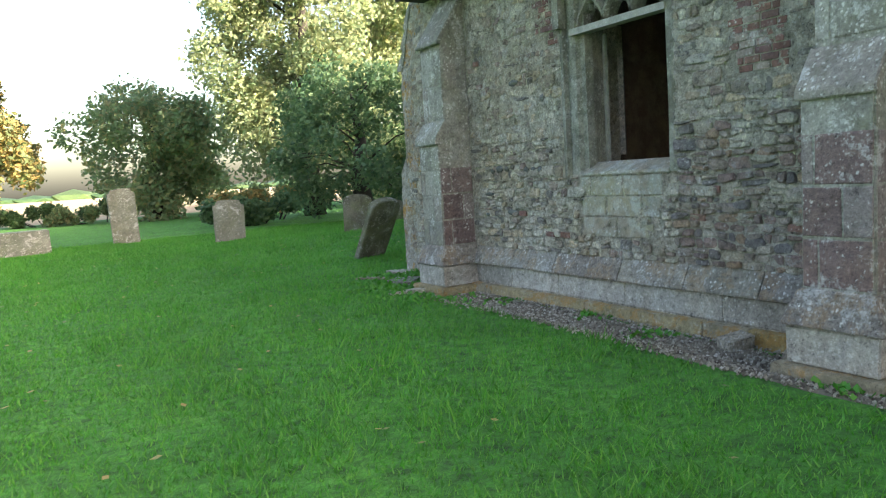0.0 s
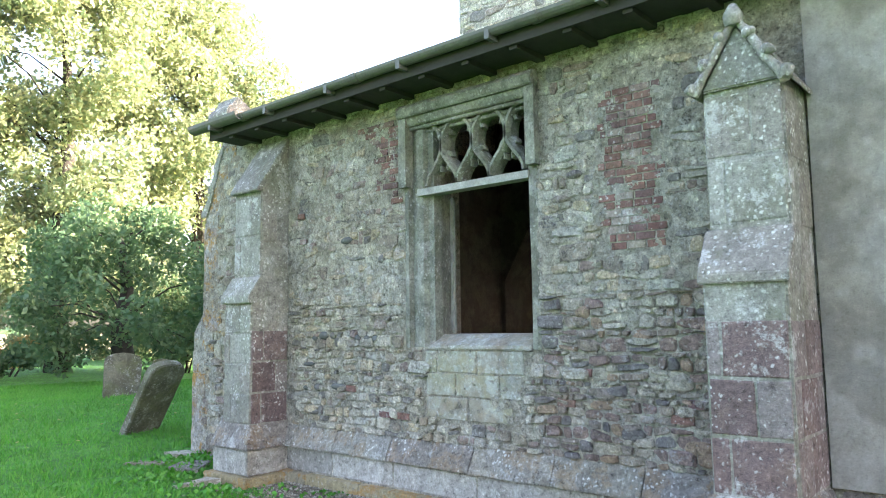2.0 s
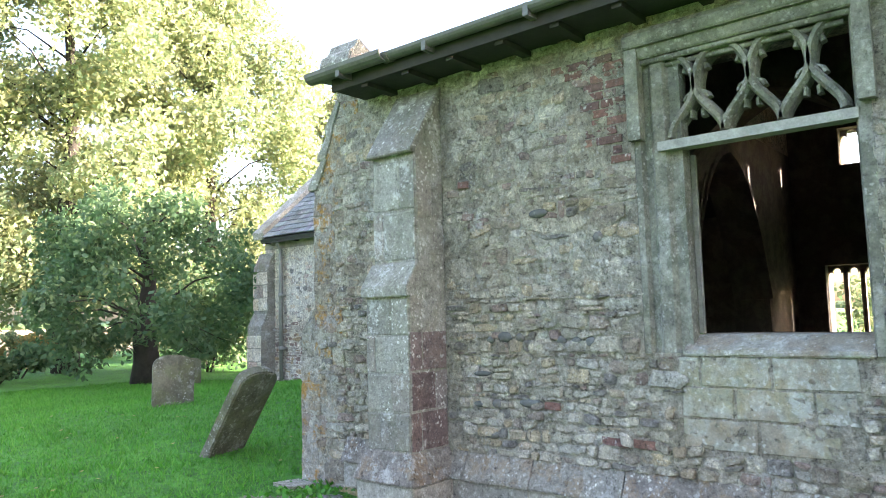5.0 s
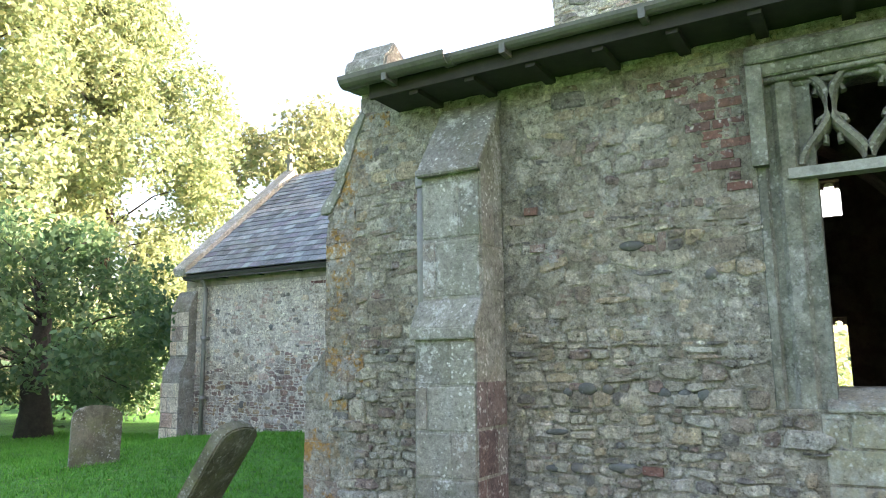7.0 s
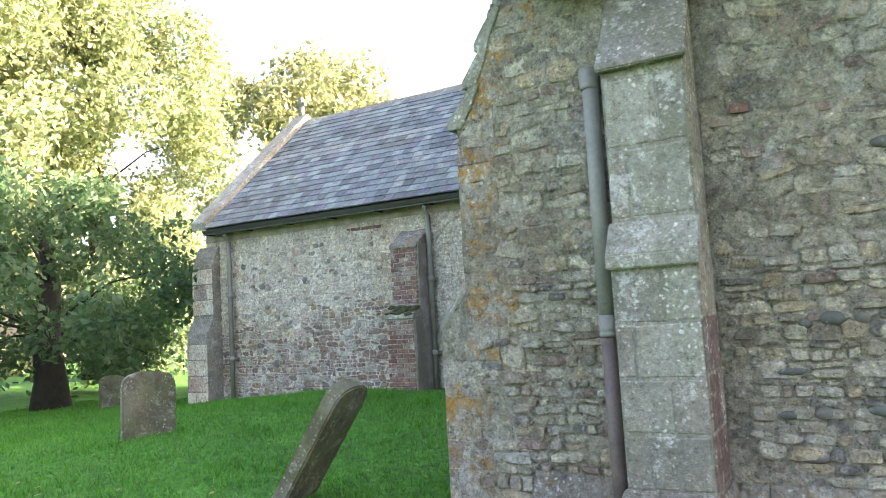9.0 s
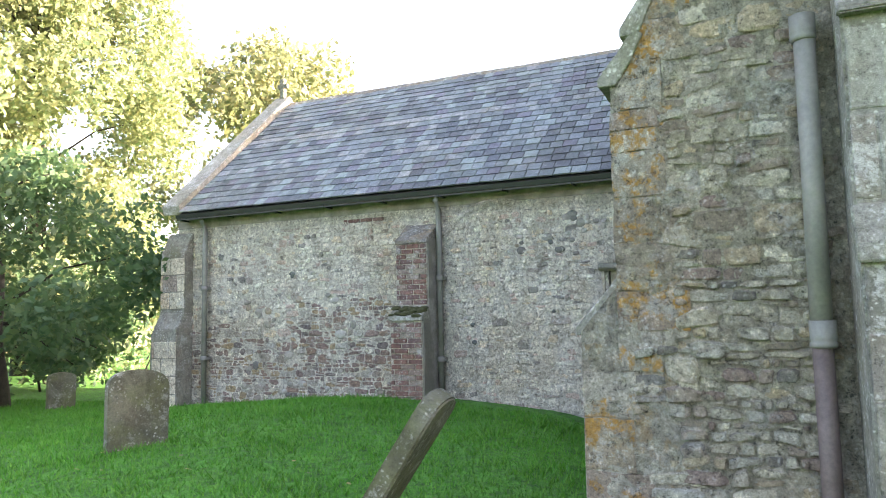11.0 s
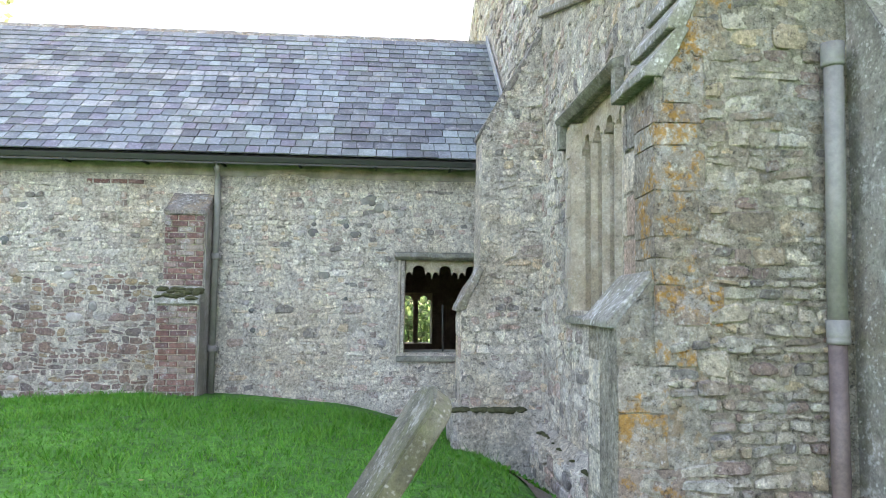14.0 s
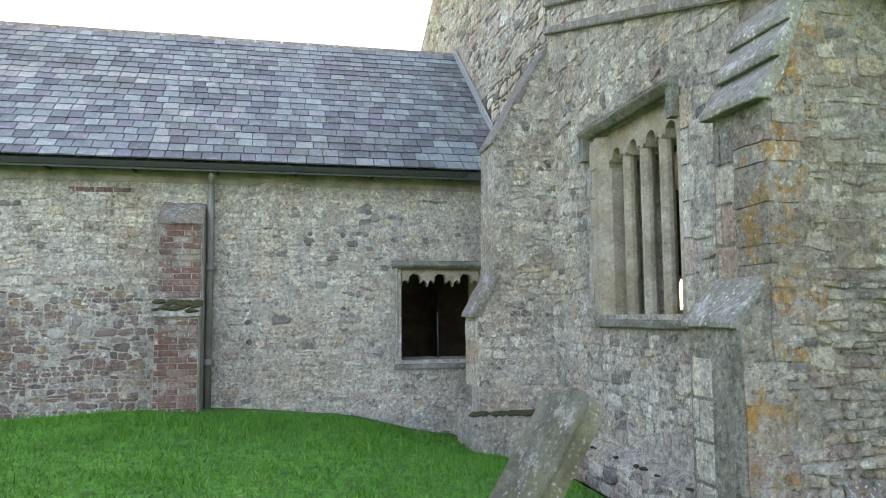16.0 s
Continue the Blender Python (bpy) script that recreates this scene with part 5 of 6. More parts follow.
roof = obj("roof_chancel", prism(bmesh.new(), [(10.44, EZ - 0.10), (RX, RZ - 0.03), (16.96, EZ - 0.10), (16.96, EZ - 0.2), (RX, RZ - 0.15), (10.44, EZ - 0.2)], 1, EY + 0.005, CE - 0.26), M_LEAD, label="steep slate chancel roof in purple and grey", category="roof", kind="structure")
slope = Vector((RX - 10.44, 0, RZ - EZ + 0.07))
length = slope.length
sd = slope.normalized()
sn = Vector((-sd.z, 0, sd.x))
rows_n = 21
step = (length - 0.05) / rows_n
slate_units = []
rng = random.Random(17)
for _ in range(6):
    j = [rng.uniform(-0.03, 0.03) for _ in range(4)]
    vs = [(-0.472, 0, -0.5 + j[0]), (0.472, 0, -0.5 + j[1]), (0.472, 0, 0.7), (-0.472, 0, 0.7)]
    vs += [(x, 1.0 + j[2], z) for x, _, z in vs]
    slate_units.append((np.array(vs), [(3, 2, 1, 0), (4, 5, 6, 7), (0, 1, 5, 4), (1, 2, 6, 5), (2, 3, 7, 6), (3, 0, 4, 7)]))
normal_rows, lime_rows = [], []
for r in range(rows_n):
    y = EY + 0.02 - (0.12 if r % 2 else 0)
    while y < CE - 0.28:
        w = rng.uniform(0.17, 0.25)
        tilt = rng.uniform(-0.012, 0.012)
        p = Vector((10.42, 0, EZ - 0.09)) + sd * (step * (r + 0.5) + rng.uniform(-0.006, 0.006)) + sn * 0.022
        lift = (sd + sn * -0.07).normalized()
        out = sn + sd * 0.07
        if y + w > EY + 0.02:
            m = Matrix(((0, out.x * 0.019, lift.x * step, p.x), (w, 0, 0, y + w / 2), (tilt * w, out.z * 0.019, lift.z * step, p.z), (0, 0, 0, 1)))
            (lime_rows if rng.random() < {12: 0.55, 11: 0.2, 6: 0.22, 7: 0.15, 16: 0.12}.get(r, 0.02) * (0.5 + 1.2 * sstep(9.5, 12.0, y)) else normal_rows).append(m)
        y += w
lay("slate", slate_units, M_SLATE, M_SLATE_J, roof, normal_rows, 300, lambda p: 9.2 < p.y < 13.5 and p.z < 5.6)
lay("slate", slate_units, M_SLATE_LIME, M_SLATE_LIME, roof, lime_rows, 40)
y = EY
while y < CE - 0.3:
    bm = prism(bmesh.new(), [(RX - 0.13, RZ - 0.10), (RX - 0.11, RZ - 0.10), (RX, RZ + 0.03), (RX + 0.11, RZ - 0.10), (RX + 0.13, RZ - 0.10), (RX, RZ + 0.07)], 1, y + 0.006, min(y + 0.45, CE - 0.28))
    for v in bm.verts:
        v.co.z += 0.012 * noise.noise((0, v.co.y * 0.8, 3))
    part("ridge_tile", bm, M_PLINTH, roof)
    y += 0.45
part("flashing", prism(bmesh.new(), [(10.40, EZ - 0.06), (RX - 0.05, RZ + 0.01), (RX - 0.05, RZ + 0.15), (10.40, EZ + 0.08)], 1, EY + 0.03, EY + 0.06), M_FLASHING, roof, "pale weathered lead flashing")
gut = base("gutter_chancel", "dark iron gutter under the slate eaves", "gutter", "structure")
part("channel", prism(bmesh.new(), [(10.40 + dx, z + EZ - 3.6) for dx, z in ((0, 3.49), (0.02, 3.43), (0.09, 3.43), (0.11, 3.49), (0.095, 3.49), (0.08, 3.445), (0.03, 3.445), (0.015, 3.49))], 1, EY + 0.65, CE - 0.2), M_IRON, gut)
for k in range(9):
    part("bracket", boxes((10.42, CX, 9.3 + k, 9.33 + k, 3.40, 3.425)), M_IRON, gut)
for nm, y, x, zb in (("downpipe", 12.38, 10.60, 0.3), ("downpipe", 16.85, 10.60, 0.1)):
    e = base(nm, "grey iron downpipe on the chancel wall", "pipe", group="chancel downpipes")
    bm = tube(bmesh.new(), [(10.47, y, 3.44), (10.50, y, 3.36), (x, y, 3.22), (x, y, 2.9), (x, y, zb)], 0.045, 12)
    part("pipe_length", bm, M_PIPE, e)
    for z in (0.95, 2.15):
        part("pipe_collar", tube(bmesh.new(), [(x, y, z), (x, y, z + 0.03), (x, y, z + 0.09)], [0.056, 0.06, 0.055], 12), M_PIPE, e)
        part("pipe_lug", boxes((x, CX, y - 0.07, y + 0.07, z + 0.02, z + 0.07)), M_PIPE, e)

window = base("window_3", "three-light square-headed chancel window with cusped heads, mullions lost", "window", "structure")
pts = [(CX - 0.075, 2.24), (CX - 0.06, 2.29), (CX + 0.0, 2.31), (CX + 0.0, 2.20), (CX - 0.03, 2.20)]
part("hood_mould", soften(prism(bmesh.new(), pts, 1, 8.66, 10.03), 0.006), M_TRACERY, window)
for a, b, s in ((8.70, 8.80, 1), (9.885, 9.985, -1)):
    p = [(CX - 0.02, b), (CX - 0.02, b - 0.03), (CX + 0.12, a), (CX + 0.5, a), (CX + 0.5, b)] if s < 0 else [(CX - 0.02, a), (CX - 0.02, a + 0.03), (CX + 0.12, b), (CX + 0.5, b), (CX + 0.5, a)]
    part("jamb", prism(bmesh.new(), p, 2, 0.95, 2.22), M_BUFF, window)
part("sill", soften(prism(bmesh.new(), [(CX - 0.04, 0.84), (CX - 0.04, 0.90), (CX + 0.15, 0.975), (CX + 0.6, 0.975), (CX + 0.6, 0.84)], 1, 8.62, 10.0), 0.01), M_TRACERY, window)
lw = (9.885 - 8.80) / 3
for k in range(3):
    bm = bmesh.new()
    cusped_head(bm, 8.80 + lw * (k + 0.5), lw, 1.94, 2.24, CX + 0.06, CX + 0.2, 1)
    part("light_head", bm, M_BUFF, window)
for y in (9.36,):
    part("iron_bar", tube(bmesh.new(), [(CX + 0.15, y, 0.96), (CX + 0.15, y + 0.01, 1.6)], 0.012, 8), M_IRON, window)

# ---- brick buttress on the chancel ----
bb = obj("buttress_5", prism(bmesh.new(), [(CX + 0.05, -0.1), (CX + 0.05, 3.02), (10.30, 2.76), (10.30, 1.76), (10.10, 1.60), (10.10, -0.1)], 1, 12.45, 12.95), M_MORTAR_PALE, label="narrow old red brick buttress with mossy stone offsets", category="buttress", kind="structure")
lay("brick", BRICKSET, M_BRICK, M_BRICK, bb, bond(Vector((10.10, 0, 0)), UY, WEST, 12.45, 12.95, 0.2, 1.58, 0.225, 0.075, 0.012, 0.012, 91) + bond(Vector((10.30, 0, 0)), UY, WEST, 12.45, 12.95, 1.80, 2.72, 0.225, 0.075, 0.012, 0.012, 92), 200)
part("side_render", boxes((10.13, CX, 12.43, 12.449, -0.1, 1.6), (10.32, CX, 12.43, 12.449, 1.6, 2.78)), M_RENDER, bb)
part("cap_stone", roughen(soften(prism(bmesh.new(), [(10.275, 2.70), (10.275, 2.76), (CX, 3.04), (CX, 2.76), (10.31, 2.70)], 1, 12.435, 12.965), 0.01, 1), 0.12, 0.016, 9), M_PLINTH, bb)
part("ledge", roughen(soften(prism(bmesh.new(), [(10.05, 1.57), (10.05, 1.62), (10.29, 1.80), (10.34, 1.57)], 1, 12.43, 12.97), 0.01, 1), 0.15, 0.012, 9), M_ASHLAR, bb)
part("moss", moss_lumps([(10.08 + 0.17 * f, 12.45 + 0.5 * g, 1.635 + 0.13 * f) for f, g in ((random.random(), random.random()) for _ in range(34))], 0.045, 3), M_MOSS, bb)
eb = obj("buttress_6", soften(prism(bmesh.new(), [(CX + 0.05, -0.1), (CX + 0.05, 3.2), (CX - 0.03, 3.2), (10.50, 2.85), (10.50, 1.80), (10.33, 1.5), (10.30, -0.1)], 1, 17.20, 17.75), 0.015), M_ASHLAR_N, label="stepped pale stone buttress at the chancel corner", category="buttress", kind="structure")
ashlar(eb, 17.2, 17.75, 10.49, 1.85, 2.8, M_PALE, 93)
ashlar(eb, 17.2, 17.75, 10.31, 0.1, 1.45, M_PALE, 94)
obj("buttress_7", soften(prism(bmesh.new(), [(CE - 0.05, -0.1), (18.25, -0.1), (18.2, 1.4), (18.0, 1.75), (17.98, 2.6), (CE, 3.2), (CE - 0.05, 3.2)], 0, 10.72, 11.25), 0.015), M_ASHLAR_N, label="stepped stone buttress on the chancel gable", category="buttress", kind="structure")


# ---- loose stones at the wall foot ----
def loose_stone(x, y, w, d, h, turn, seed):
    bm = soften(box(bmesh.new(), -w / 2, w / 2, -d / 2, d / 2, -0.04, h), 0.03, 2)
    for v in bm.verts:
        v.co += noise.noise_vector(v.co * 6 + Vector((seed, 0, 0))) * 0.03
    ob = obj("loose_stone", bm, M_STONE, label="flat weathered stone lying at the wall foot", category="stone", group="loose stones")
    ob.matrix_world = pose(x, y, height(x, y), random.uniform(-6, 6), random.uniform(-6, 6), turn)


for k, (x, y, w, d, h) in enumerate(((3.85, 7.45, 0.42, 0.26, 0.02), (4.2, 8.1, 0.4, 0.3, 0.025), (4.45, 8.75, 0.3, 0.26, 0.03), (4.0, 8.6, 0.45, 0.2, 0.015), (4.44, 3.4, 0.2, 0.14, 0.10), (4.47, 2.95, 0.14, 0.12, 0.07))):
    loose_stone(x, y, w, d, h, 40 * k, k)


# ---- gravestones ----
def headstone(w, h, t, style, material, label, m, worn=0.008):
    prof = []
    for k in range(13):
        a = math.pi * k / 12
        if style == "round":
            prof.append((w / 2 * math.cos(a), h - w * 0.22 + w * 0.22 * math.sin(a)))
        elif style == "arched":
            prof.append((w / 2 * math.cos(a), h - w * 0.32 + w * 0.32 * math.sin(a) ** 0.7))
        else:
            prof.append((w / 2 * math.cos(a) * (1 if 2 < k < 10 else 1), h - 0.10 * w + 0.10 * w * math.sin(a) + (0.08 * w if 2 < k < 10 else 0) - (0.06 * w if k in (2, 10) else 0)))
    pts = [(-w / 2 * 0.96, -0.35)] + [(w / 2 * 0.96, -0.35)] + prof
    bm = bmesh.new()
    prism(bm, pts, 1, -t / 2, t / 2)
    soften(bm, 0.014, 2)
    for v in bm.verts:
        v.co += noise.noise_vector(v.co * 5 + m.translation) * worn
    ob = obj("gravestone", bm, material, label=label, category="gravestone", group="churchyard gravestones")
    ob.matrix_world = m
    return ob


headstone(0.52, 1.13, 0.12, "arched", M_GRAVE, "dark mossy gravestone leaning steeply beside the church corner", pose(4.79, 10.43, 0.18, 33, 0, 9))
headstone(0.60, 0.76, 0.11, "arched", M_GRAVE, "upright olive-grey round-topped gravestone in the grass", pose(6.08, 13.62, height(6.08, 13.62) - 0.02, -3, 2, -22))
headstone(0.48, 0.66, 0.11, "round", M_GRAVE, "small grey-green gravestone near the big tree", pose(9.95, 19.5, height(9.95, 19.5) - 0.02, 2, 0, -20))
headstone(0.72, 1.05, 0.12, "shoulder", M_GRAVE_PALE, "pale weathered gravestone with shouldered top", pose(4.47, 17.5, height(4.47, 17.5) - 0.12, -2, 1, -8))
headstone(0.70, 1.45, 0.14, "shoulder", M_GRAVE_PALE, "tall pale lichened gravestone standing in the grass", pose(2.66, 21.3, height(2.66, 21.3) - 0.02, 1, -2, 0))
bm = soften(box(bmesh.new(), -0.65, 0.65, -0.35, 0.35, -0.1, 0.58), 0.03)
tomb = obj("chest_tomb", roughen(bm, 0.4, 0.012), M_GRAVE_PALE, label="low pale stone chest tomb in the grass", category="tomb")
tomb.matrix_world = pose(0.1, 20.4, height(0.1, 20.4), 0, 0, 8)


# ---- trees ----
def leaf_mesh(name, centres, radii, count, size, material, parent, seed, hollow=0.45, stretch=1.0):
    """A crown of many small leaves, gathered in clumps round the given centres."""
    rng = np.random.default_rng(seed)
    w = np.array([r ** 2 for r in radii])
    which = rng.choice(len(centres), count, p=w / w.sum())
    c, r = np.array(centres)[which], np.array(radii)[which][:, None]
    d = rng.normal(size=(count, 3))
    d /= np.linalg.norm(d, axis=1, keepdims=True)
    q = (hollow + (1 - hollow) * rng.random((count, 1)) ** 0.6) * rng.uniform(0.75, 1.25, (count, 1))
    p = c + d * r * q * np.array([1, 1, stretch])
    a = rng.normal(size=(count, 3))
    a /= np.linalg.norm(a, axis=1, keepdims=True)
    b = np.cross(a, rng.normal(size=(count, 3)))
    b /= np.linalg.norm(b, axis=1, keepdims=True)
    s = size * rng.uniform(0.6, 1.4, (count, 1))
    v = np.stack([p - a * s, p + b * s * 0.55, p + a * s, p - b * s * 0.55], 1).reshape(-1, 3)
    f = np.arange(count * 4).reshape(-1, 4)
    me = bpy.data.meshes.new(name)
    me.from_pydata(v.tolist(), [], f.tolist())
    me.materials.append(material)
    ob = new(name, me)
    ob.parent = parent
    return tagged(ob, kind="stuff")


def tree(label, x, y, tall, trunk_r, crown_r, z0, leaves, size, material, seed, clumps=26, narrow=1.0, clump=0.32, lean=0.0):
    rng = random.Random(seed)
    e = base("tree", label, "tree", m=pose(x, y, height(x, y) - 0.05))
    bm = bmesh.new()
    top = tall * 0.86
    trunk_pts = [(lean * k / 6 + 0.12 * math.sin(k * 1.7 + seed), 0.12 * math.cos(k * 1.3), top * k / 6) for k in range(7)]
    tube(bm, trunk_pts, [trunk_r * (1.15 if k == 0 else 1 - 0.14 * k) for k in range(7)], 12)
    part("trunk", bm, M_TRUNK, e)
    centres, radii = [], []
    for k in range(clumps):
        t = (k + rng.random()) / clumps
        z = z0 + (tall - z0) * t
        wide = crown_r * (math.sin(math.pi * (0.12 + 0.80 * t)) ** 0.7) * narrow
        a, d = rng.uniform(0, 2 * math.pi), wide * math.sqrt(rng.random()) * 0.95
        c = (lean * t + d * math.cos(a), d * math.sin(a), z)
        centres.append(c)
        radii.append(crown_r * clump * rng.uniform(0.6, 1.4))
        if k % 4 == 0:
            bm = bmesh.new()
            s = Vector((lean * t * 0.5, 0, max(z - d * 0.5, min(1.6, z0 + 0.8))))
            mid = s.lerp(Vector(c), 0.5) + Vector((0, 0, 0.12 * d))
            tube(bm, [s, mid, c], [trunk_r * 0.12, trunk_r * 0.06, 0.010], 6)
            part("limb", bm, M_TRUNK, e)
    leaf_mesh("crown", centres, radii, leaves, size, material, e, seed)
    return e


tree("large dark green broadleaf tree with a thick ivied trunk", 9.6, 21.0, 4.7, 0.36, 3.5, 0.8, 14000, 0.08, M_LEAF_DARK, 1, 66, clump=0.15)
tree("tall yellow-green poplar catching the sun", 10.6, 28.0, 17.5, 0.4, 4.4, 2.4, 90000, 0.10, M_LEAF_POPLAR, 2, 120, clump=0.23)
tree("tall yellow-green poplar behind the chancel", 16.4, 29.0, 15.5, 0.4, 4.6, 2.5, 80000, 0.10, M_LEAF_POPLAR, 3, 110, clump=0.23)
tree("broad olive-brown oak beyond the chancel roof", 27.6, 28.4, 13.2, 0.5, 6.0, 5.0, 26000, 0.14, M_LEAF_OAK, 4, 66, clump=0.19)
tree("rounded dark hedgerow tree with an autumn-tinted top", 6.2, 37.5, 5.9, 0.3, 4.3, 0.6, 16000, 0.13, M_LEAF_HEDGE, 5, 56, clump=0.20)
tree("small orange-brown hedgerow tree", -1.6, 38.5, 6.6, 0.25, 3.2, 1.2, 18000, 0.13, M_LEAF_AUTUMN, 6, 36, clump=0.26)


def shrub(label, x, y, w, h, leaves, material, seed, size=0.09):
    rng = random.Random(seed)
    e = base("shrub", label, "shrub", m=pose(x, y, height(x, y) - 0.03))
    cs = [(rng.uniform(-w, w) * 0.5, rng.uniform(-0.5, 0.5), rng.uniform(0.25, 0.8) * h) for _ in range(12)]
    for c in cs[::3]:
        part("stem", tube(bmesh.new(), [(c[0] * 0.4, c[1] * 0.4, 0), c], [0.03, 0.01], 6), M_TRUNK, e)
    leaf_mesh("foliage", cs, [0.35 * h] * 12, leaves, size, material, e, seed, 0.2)
    return e


for k, (x, y, w, h, m) in enumerate(((-4.5, 39, 5, 1.5, M_LEAF_DARK), (1.6, 39.5, 5, 1.0, M_LEAF_DARK), (10.3, 39, 4, 1.0, M_LEAF_AUTUMN), (7.0, 24.5, 3, 1.0, M_LEAF_DARK), (12.6, 23.2, 2.6, 3.3, M_LEAF_DARK),
                                   (14.2, 25.0, 4, 3.6, M_LEAF_POPLAR), (17.5, 26, 5, 4.0, M_LEAF_POPLAR), (8.6, 27.0, 4, 1.2, M_LEAF_AUTUMN), (21, 30, 6, 5.0, M_LEAF_DARK), (22, 9.6, 4, 3.6, M_LEAF_DARK), (22.5, 6.5, 4, 3.2, M_LEAF_POPLAR), (24, 12.5, 5, 3.4, M_LEAF_DARK), (4.0, 38.5, 5, 0.9, M_LEAF_HEDGE), (-8.5, 39, 6, 1.2, M_LEAF_HEDGE), (12.5, 38, 5, 1.3, M_LEAF_HEDGE), (16.5, 36, 5, 1.6, M_LEAF_HEDGE))):
    shrub("untidy hedge shrub at the churchyard edge", x, y, w, h, 4500, m, 20 + k)

# distance
far = bmesh.new()
for k in range(90):
    a = math.radians(-80 + 2.4 * k)
    x, y = 420 * math.sin(a), 420 * math.cos(a)
    bmesh.ops.create_icosphere(far, subdivisions=1, radius=1, matrix=Matrix.LocRotScale((x, y, 0.5), None, (14, 14, 4 + 3 * noise.noise((k * 0.7, 0, 0)))))
obj("backdrop", far, M_LEAF_DARK, label="low line of distant hedges beyond the fields", category="backdrop", kind="structure")

# ---- grass and gravel ----
rng = np.random.default_rng(8)


def inside_building(x, y):
    return ((x > 4.0) & (y < 7.75)) | ((x > 3.66 + 0.05 * np.sin(y * 2.1) + 0.42 * np.clip((y - 3) / 4, 0, 1)) & (y < 7.5)) | ((x > 4.55) & (y < 9.05)) | ((x > 10.05) & (y < 17.9))


n = 430000
x, y = rng.uniform(-5.0, 11.0, n), -1.0 + 23.0 * rng.random(n) ** 1.25
keep = ~inside_building(x, y) & (np.hypot(x - 0.3, y) > 0.5)
x, y = x[keep], y[keep]
z = np.array([height(a, b) for a, b in zip(x, y)])
far_k = 1 + np.hypot(x, y) * 0.05
tuft = 0.55 + 0.5 * np.clip(np.sin(x * 3.1 + 1.7 * np.sin(y * 2.3)) * np.sin(y * 2.7 + 1.3 * np.sin(x * 1.9)) + 0.6 * np.sin(x * 8.3 + y * 5.1) * np.sin(y * 9.7 - x * 3.3) + 0.4, 0, 1.6)
hh = rng.uniform(0.025, 0.07, len(x)) * tuft * (1 + 1.4 * (rng.random(len(x)) > 0.98))
ang = rng.uniform(0, 2 * np.pi, len(x))
w = 0.0042 * far_k
lx, ly = rng.normal(0, 0.6, len(x)) * hh, rng.normal(0, 0.6, len(x)) * hh
v = np.stack([np.stack([x - np.cos(ang) * w, y - np.sin(ang) * w, z - 0.004], 1), np.stack([x + np.cos(ang) * w, y + np.sin(ang) * w, z - 0.004], 1), np.stack([x + lx, y + ly, z + hh], 1)], 1).reshape(-1, 3)
me = bpy.data.meshes.new("grass")
me.from_pydata(v.tolist(), [], np.arange(len(v)).reshape(-1, 3).tolist())
me.materials.append(M_BLADES)
tagged(new("grass", me), "short damp green lawn grass", "grass", kind="stuff")

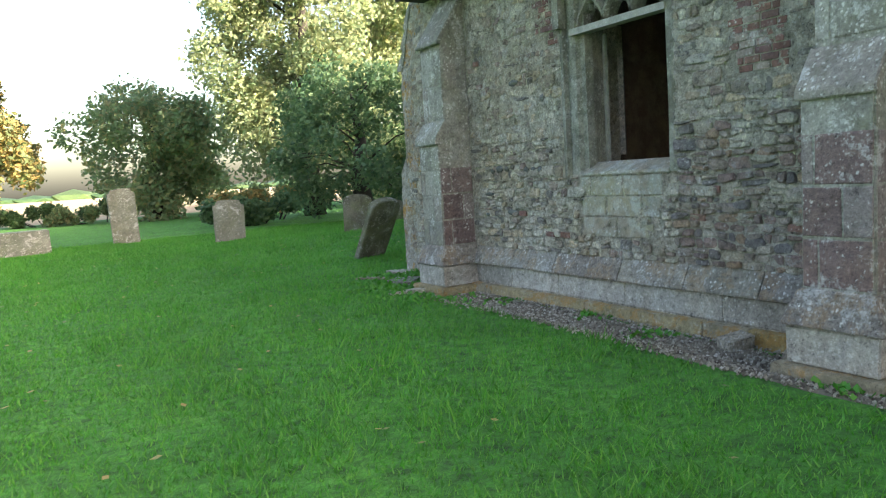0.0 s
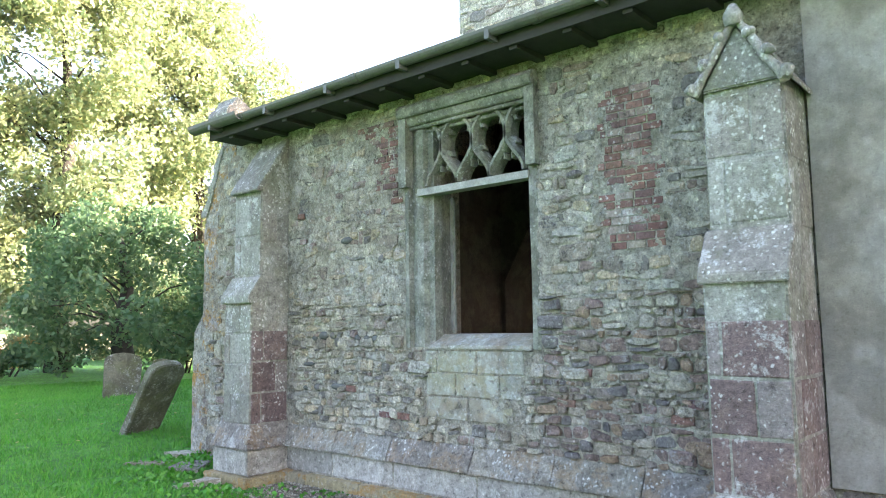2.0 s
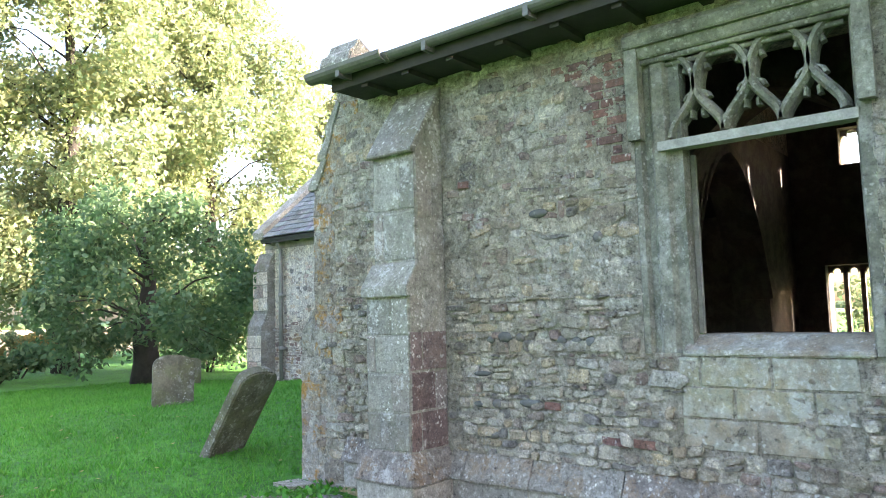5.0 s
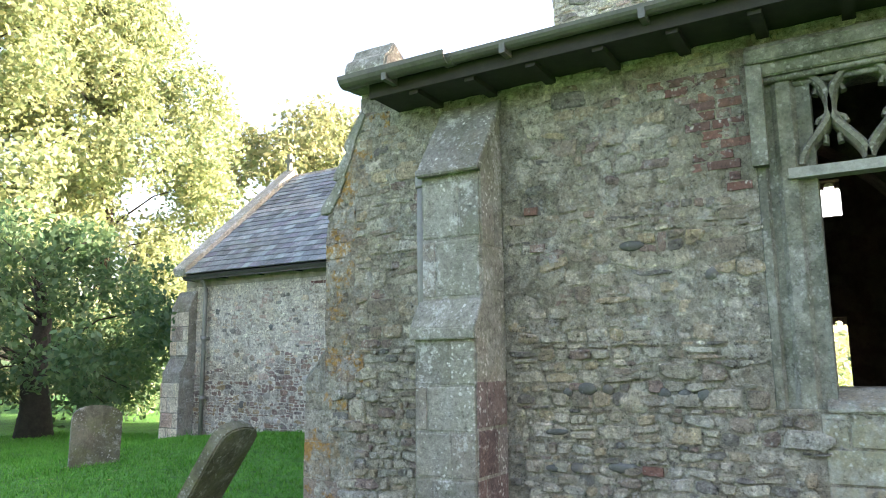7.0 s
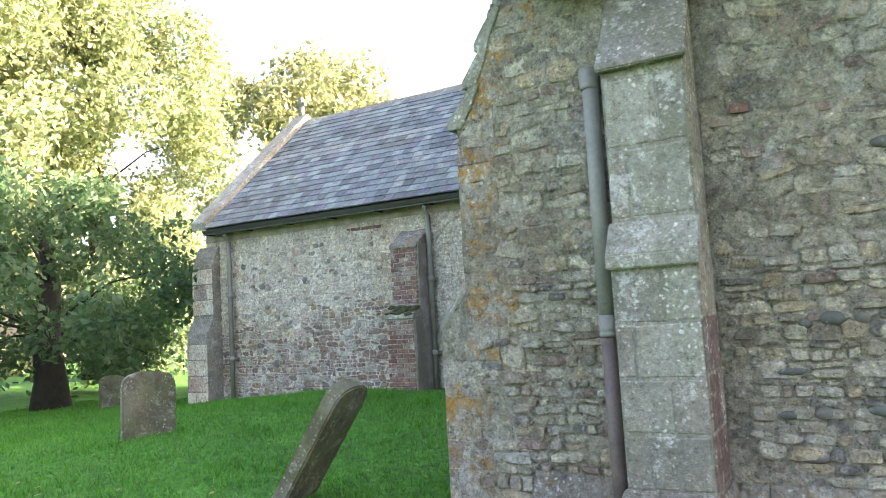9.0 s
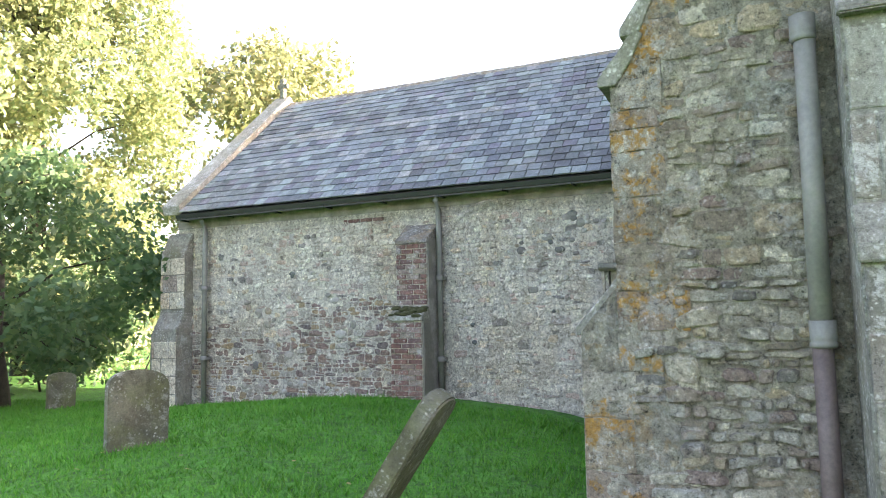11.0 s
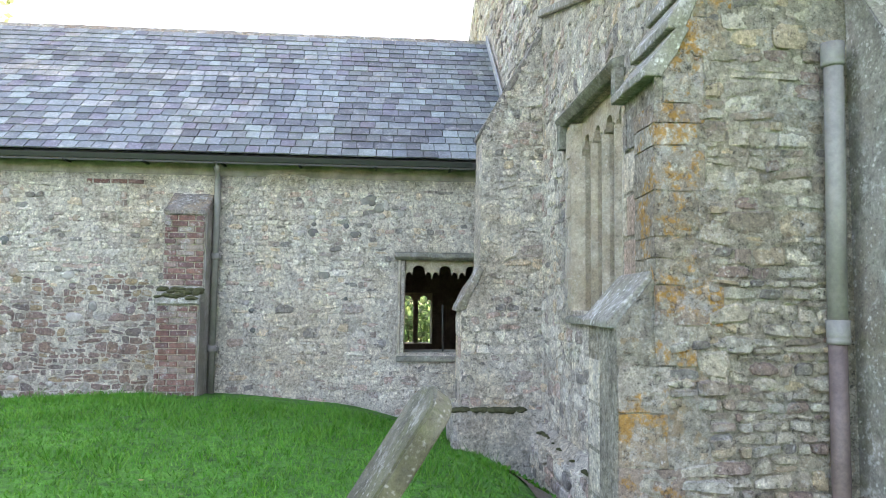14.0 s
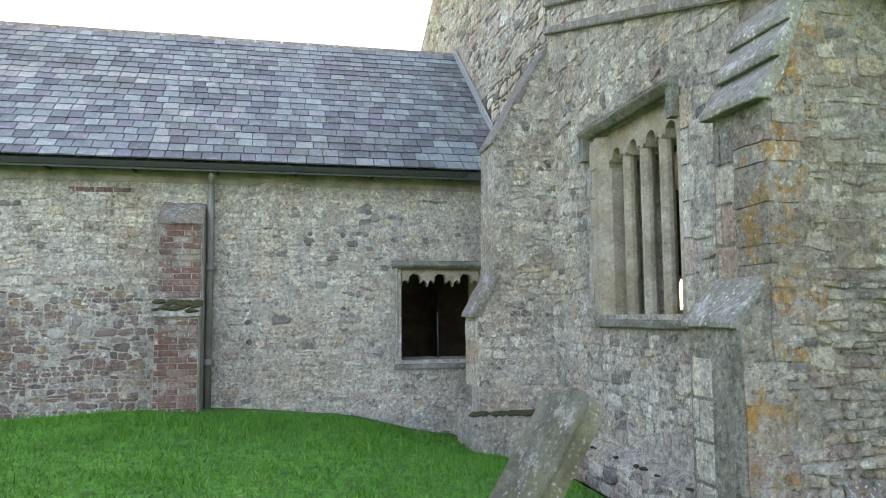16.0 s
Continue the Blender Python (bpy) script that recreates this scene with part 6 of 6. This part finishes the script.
n = 9000
y = rng.uniform(-1, 7.6, n)
x = rng.uniform(3.68, 4.55, n) + 0.42 * np.clip((y - 3) / 4, 0, 1) * rng.random(n)
x = np.minimum(x, 4.56)
lump = np.array([[1, 0, 0], [-0.5, 0.8, 0], [-0.5, -0.8, 0], [0.1, 0.1, 0.8], [0.1, 0, -0.7]])
lf = [(0, 1, 3), (1, 2, 3), (2, 0, 3), (1, 0, 4), (2, 1, 4), (0, 2, 4)]
vs, fs = [], []
for k in range(n):
    s, a = rng.uniform(0.006, 0.02), rng.uniform(0, 6.28)
    ca, sa = math.cos(a), math.sin(a)
    q = lump * s * rng.uniform(0.7, 1.3, 3)
    zz = height(x[k], y[k]) + 0.016
    vs.append(np.stack([x[k] + q[:, 0] * ca - q[:, 1] * sa, y[k] + q[:, 0] * sa + q[:, 1] * ca, zz + q[:, 2]], 1))
    fs.extend([tuple(i + 5 * k for i in f) for f in lf])
me = bpy.data.meshes.new("gravel")
me.from_pydata(np.concatenate(vs).tolist(), [], fs)
me.materials.append(M_GRAVEL)
tagged(new("gravel", me), "loose brown gravel along the wall foot", "gravel", kind="stuff")

# weeds at the wall foot and fallen leaves
def scatter_leaves(name, places, size, material, label, category, flat=False):
    vs, fs = [], []
    for k, (px, py, pz) in enumerate(places):
        a, t = rng.uniform(0, 6.28), 0.2 if flat else rng.uniform(0.2, 1.2)
        u = np.array([math.cos(a) * math.cos(t), math.sin(a) * math.cos(t), math.sin(t)]) * size * rng.uniform(0.6, 1.3)
        q = np.array([-math.sin(a), math.cos(a), 0.1]) * size * 0.45
        p = np.array([px, py, pz])
        vs += [p - u * 0.1, p + u * 0.5 + q, p + u, p + u * 0.5 - q]
        fs.append((4 * k, 4 * k + 1, 4 * k + 2, 4 * k + 3))
    me = bpy.data.meshes.new(name)
    me.from_pydata([tuple(v) for v in vs], [], fs)
    me.materials.append(material)
    tagged(new(name, me), label, category, kind="stuff")


spots = []
for cx, cy, r, n in ((4.45, 6.2, 0.10, 60), (4.5, 5.0, 0.1, 50), (4.3, 4.1, 0.1, 60), (3.95, 6.95, 0.25, 260), (3.9, 7.9, 0.3, 320), (4.3, 8.4, 0.25, 200), (4.55, 2.9, 0.1, 60), (3.9, 2.3, 0.1, 60), (7.9, 8.8, 0.3, 160), (9.6, 9.6, 0.3, 200)):
    for _ in range(n):
        px, py = cx + rng.normal() * r, cy + rng.normal() * r
        spots.append((px, py, height(px, py) + 0.01))
scatter_leaves("weeds", spots, 0.05, M_BLADES, "low green weeds among stones at the wall foot", "weeds")
spots = [(px, py, height(px, py) + 0.035) for px, py in zip(rng.uniform(-3, 6, 240), rng.uniform(1, 16, 240)) if not (px > 3.6 and py < 9)]
scatter_leaves("fallen_leaves", spots, 0.05, M_LEAF_AUTUMN, "scattered brown fallen leaves on the lawn", "leaves", True)
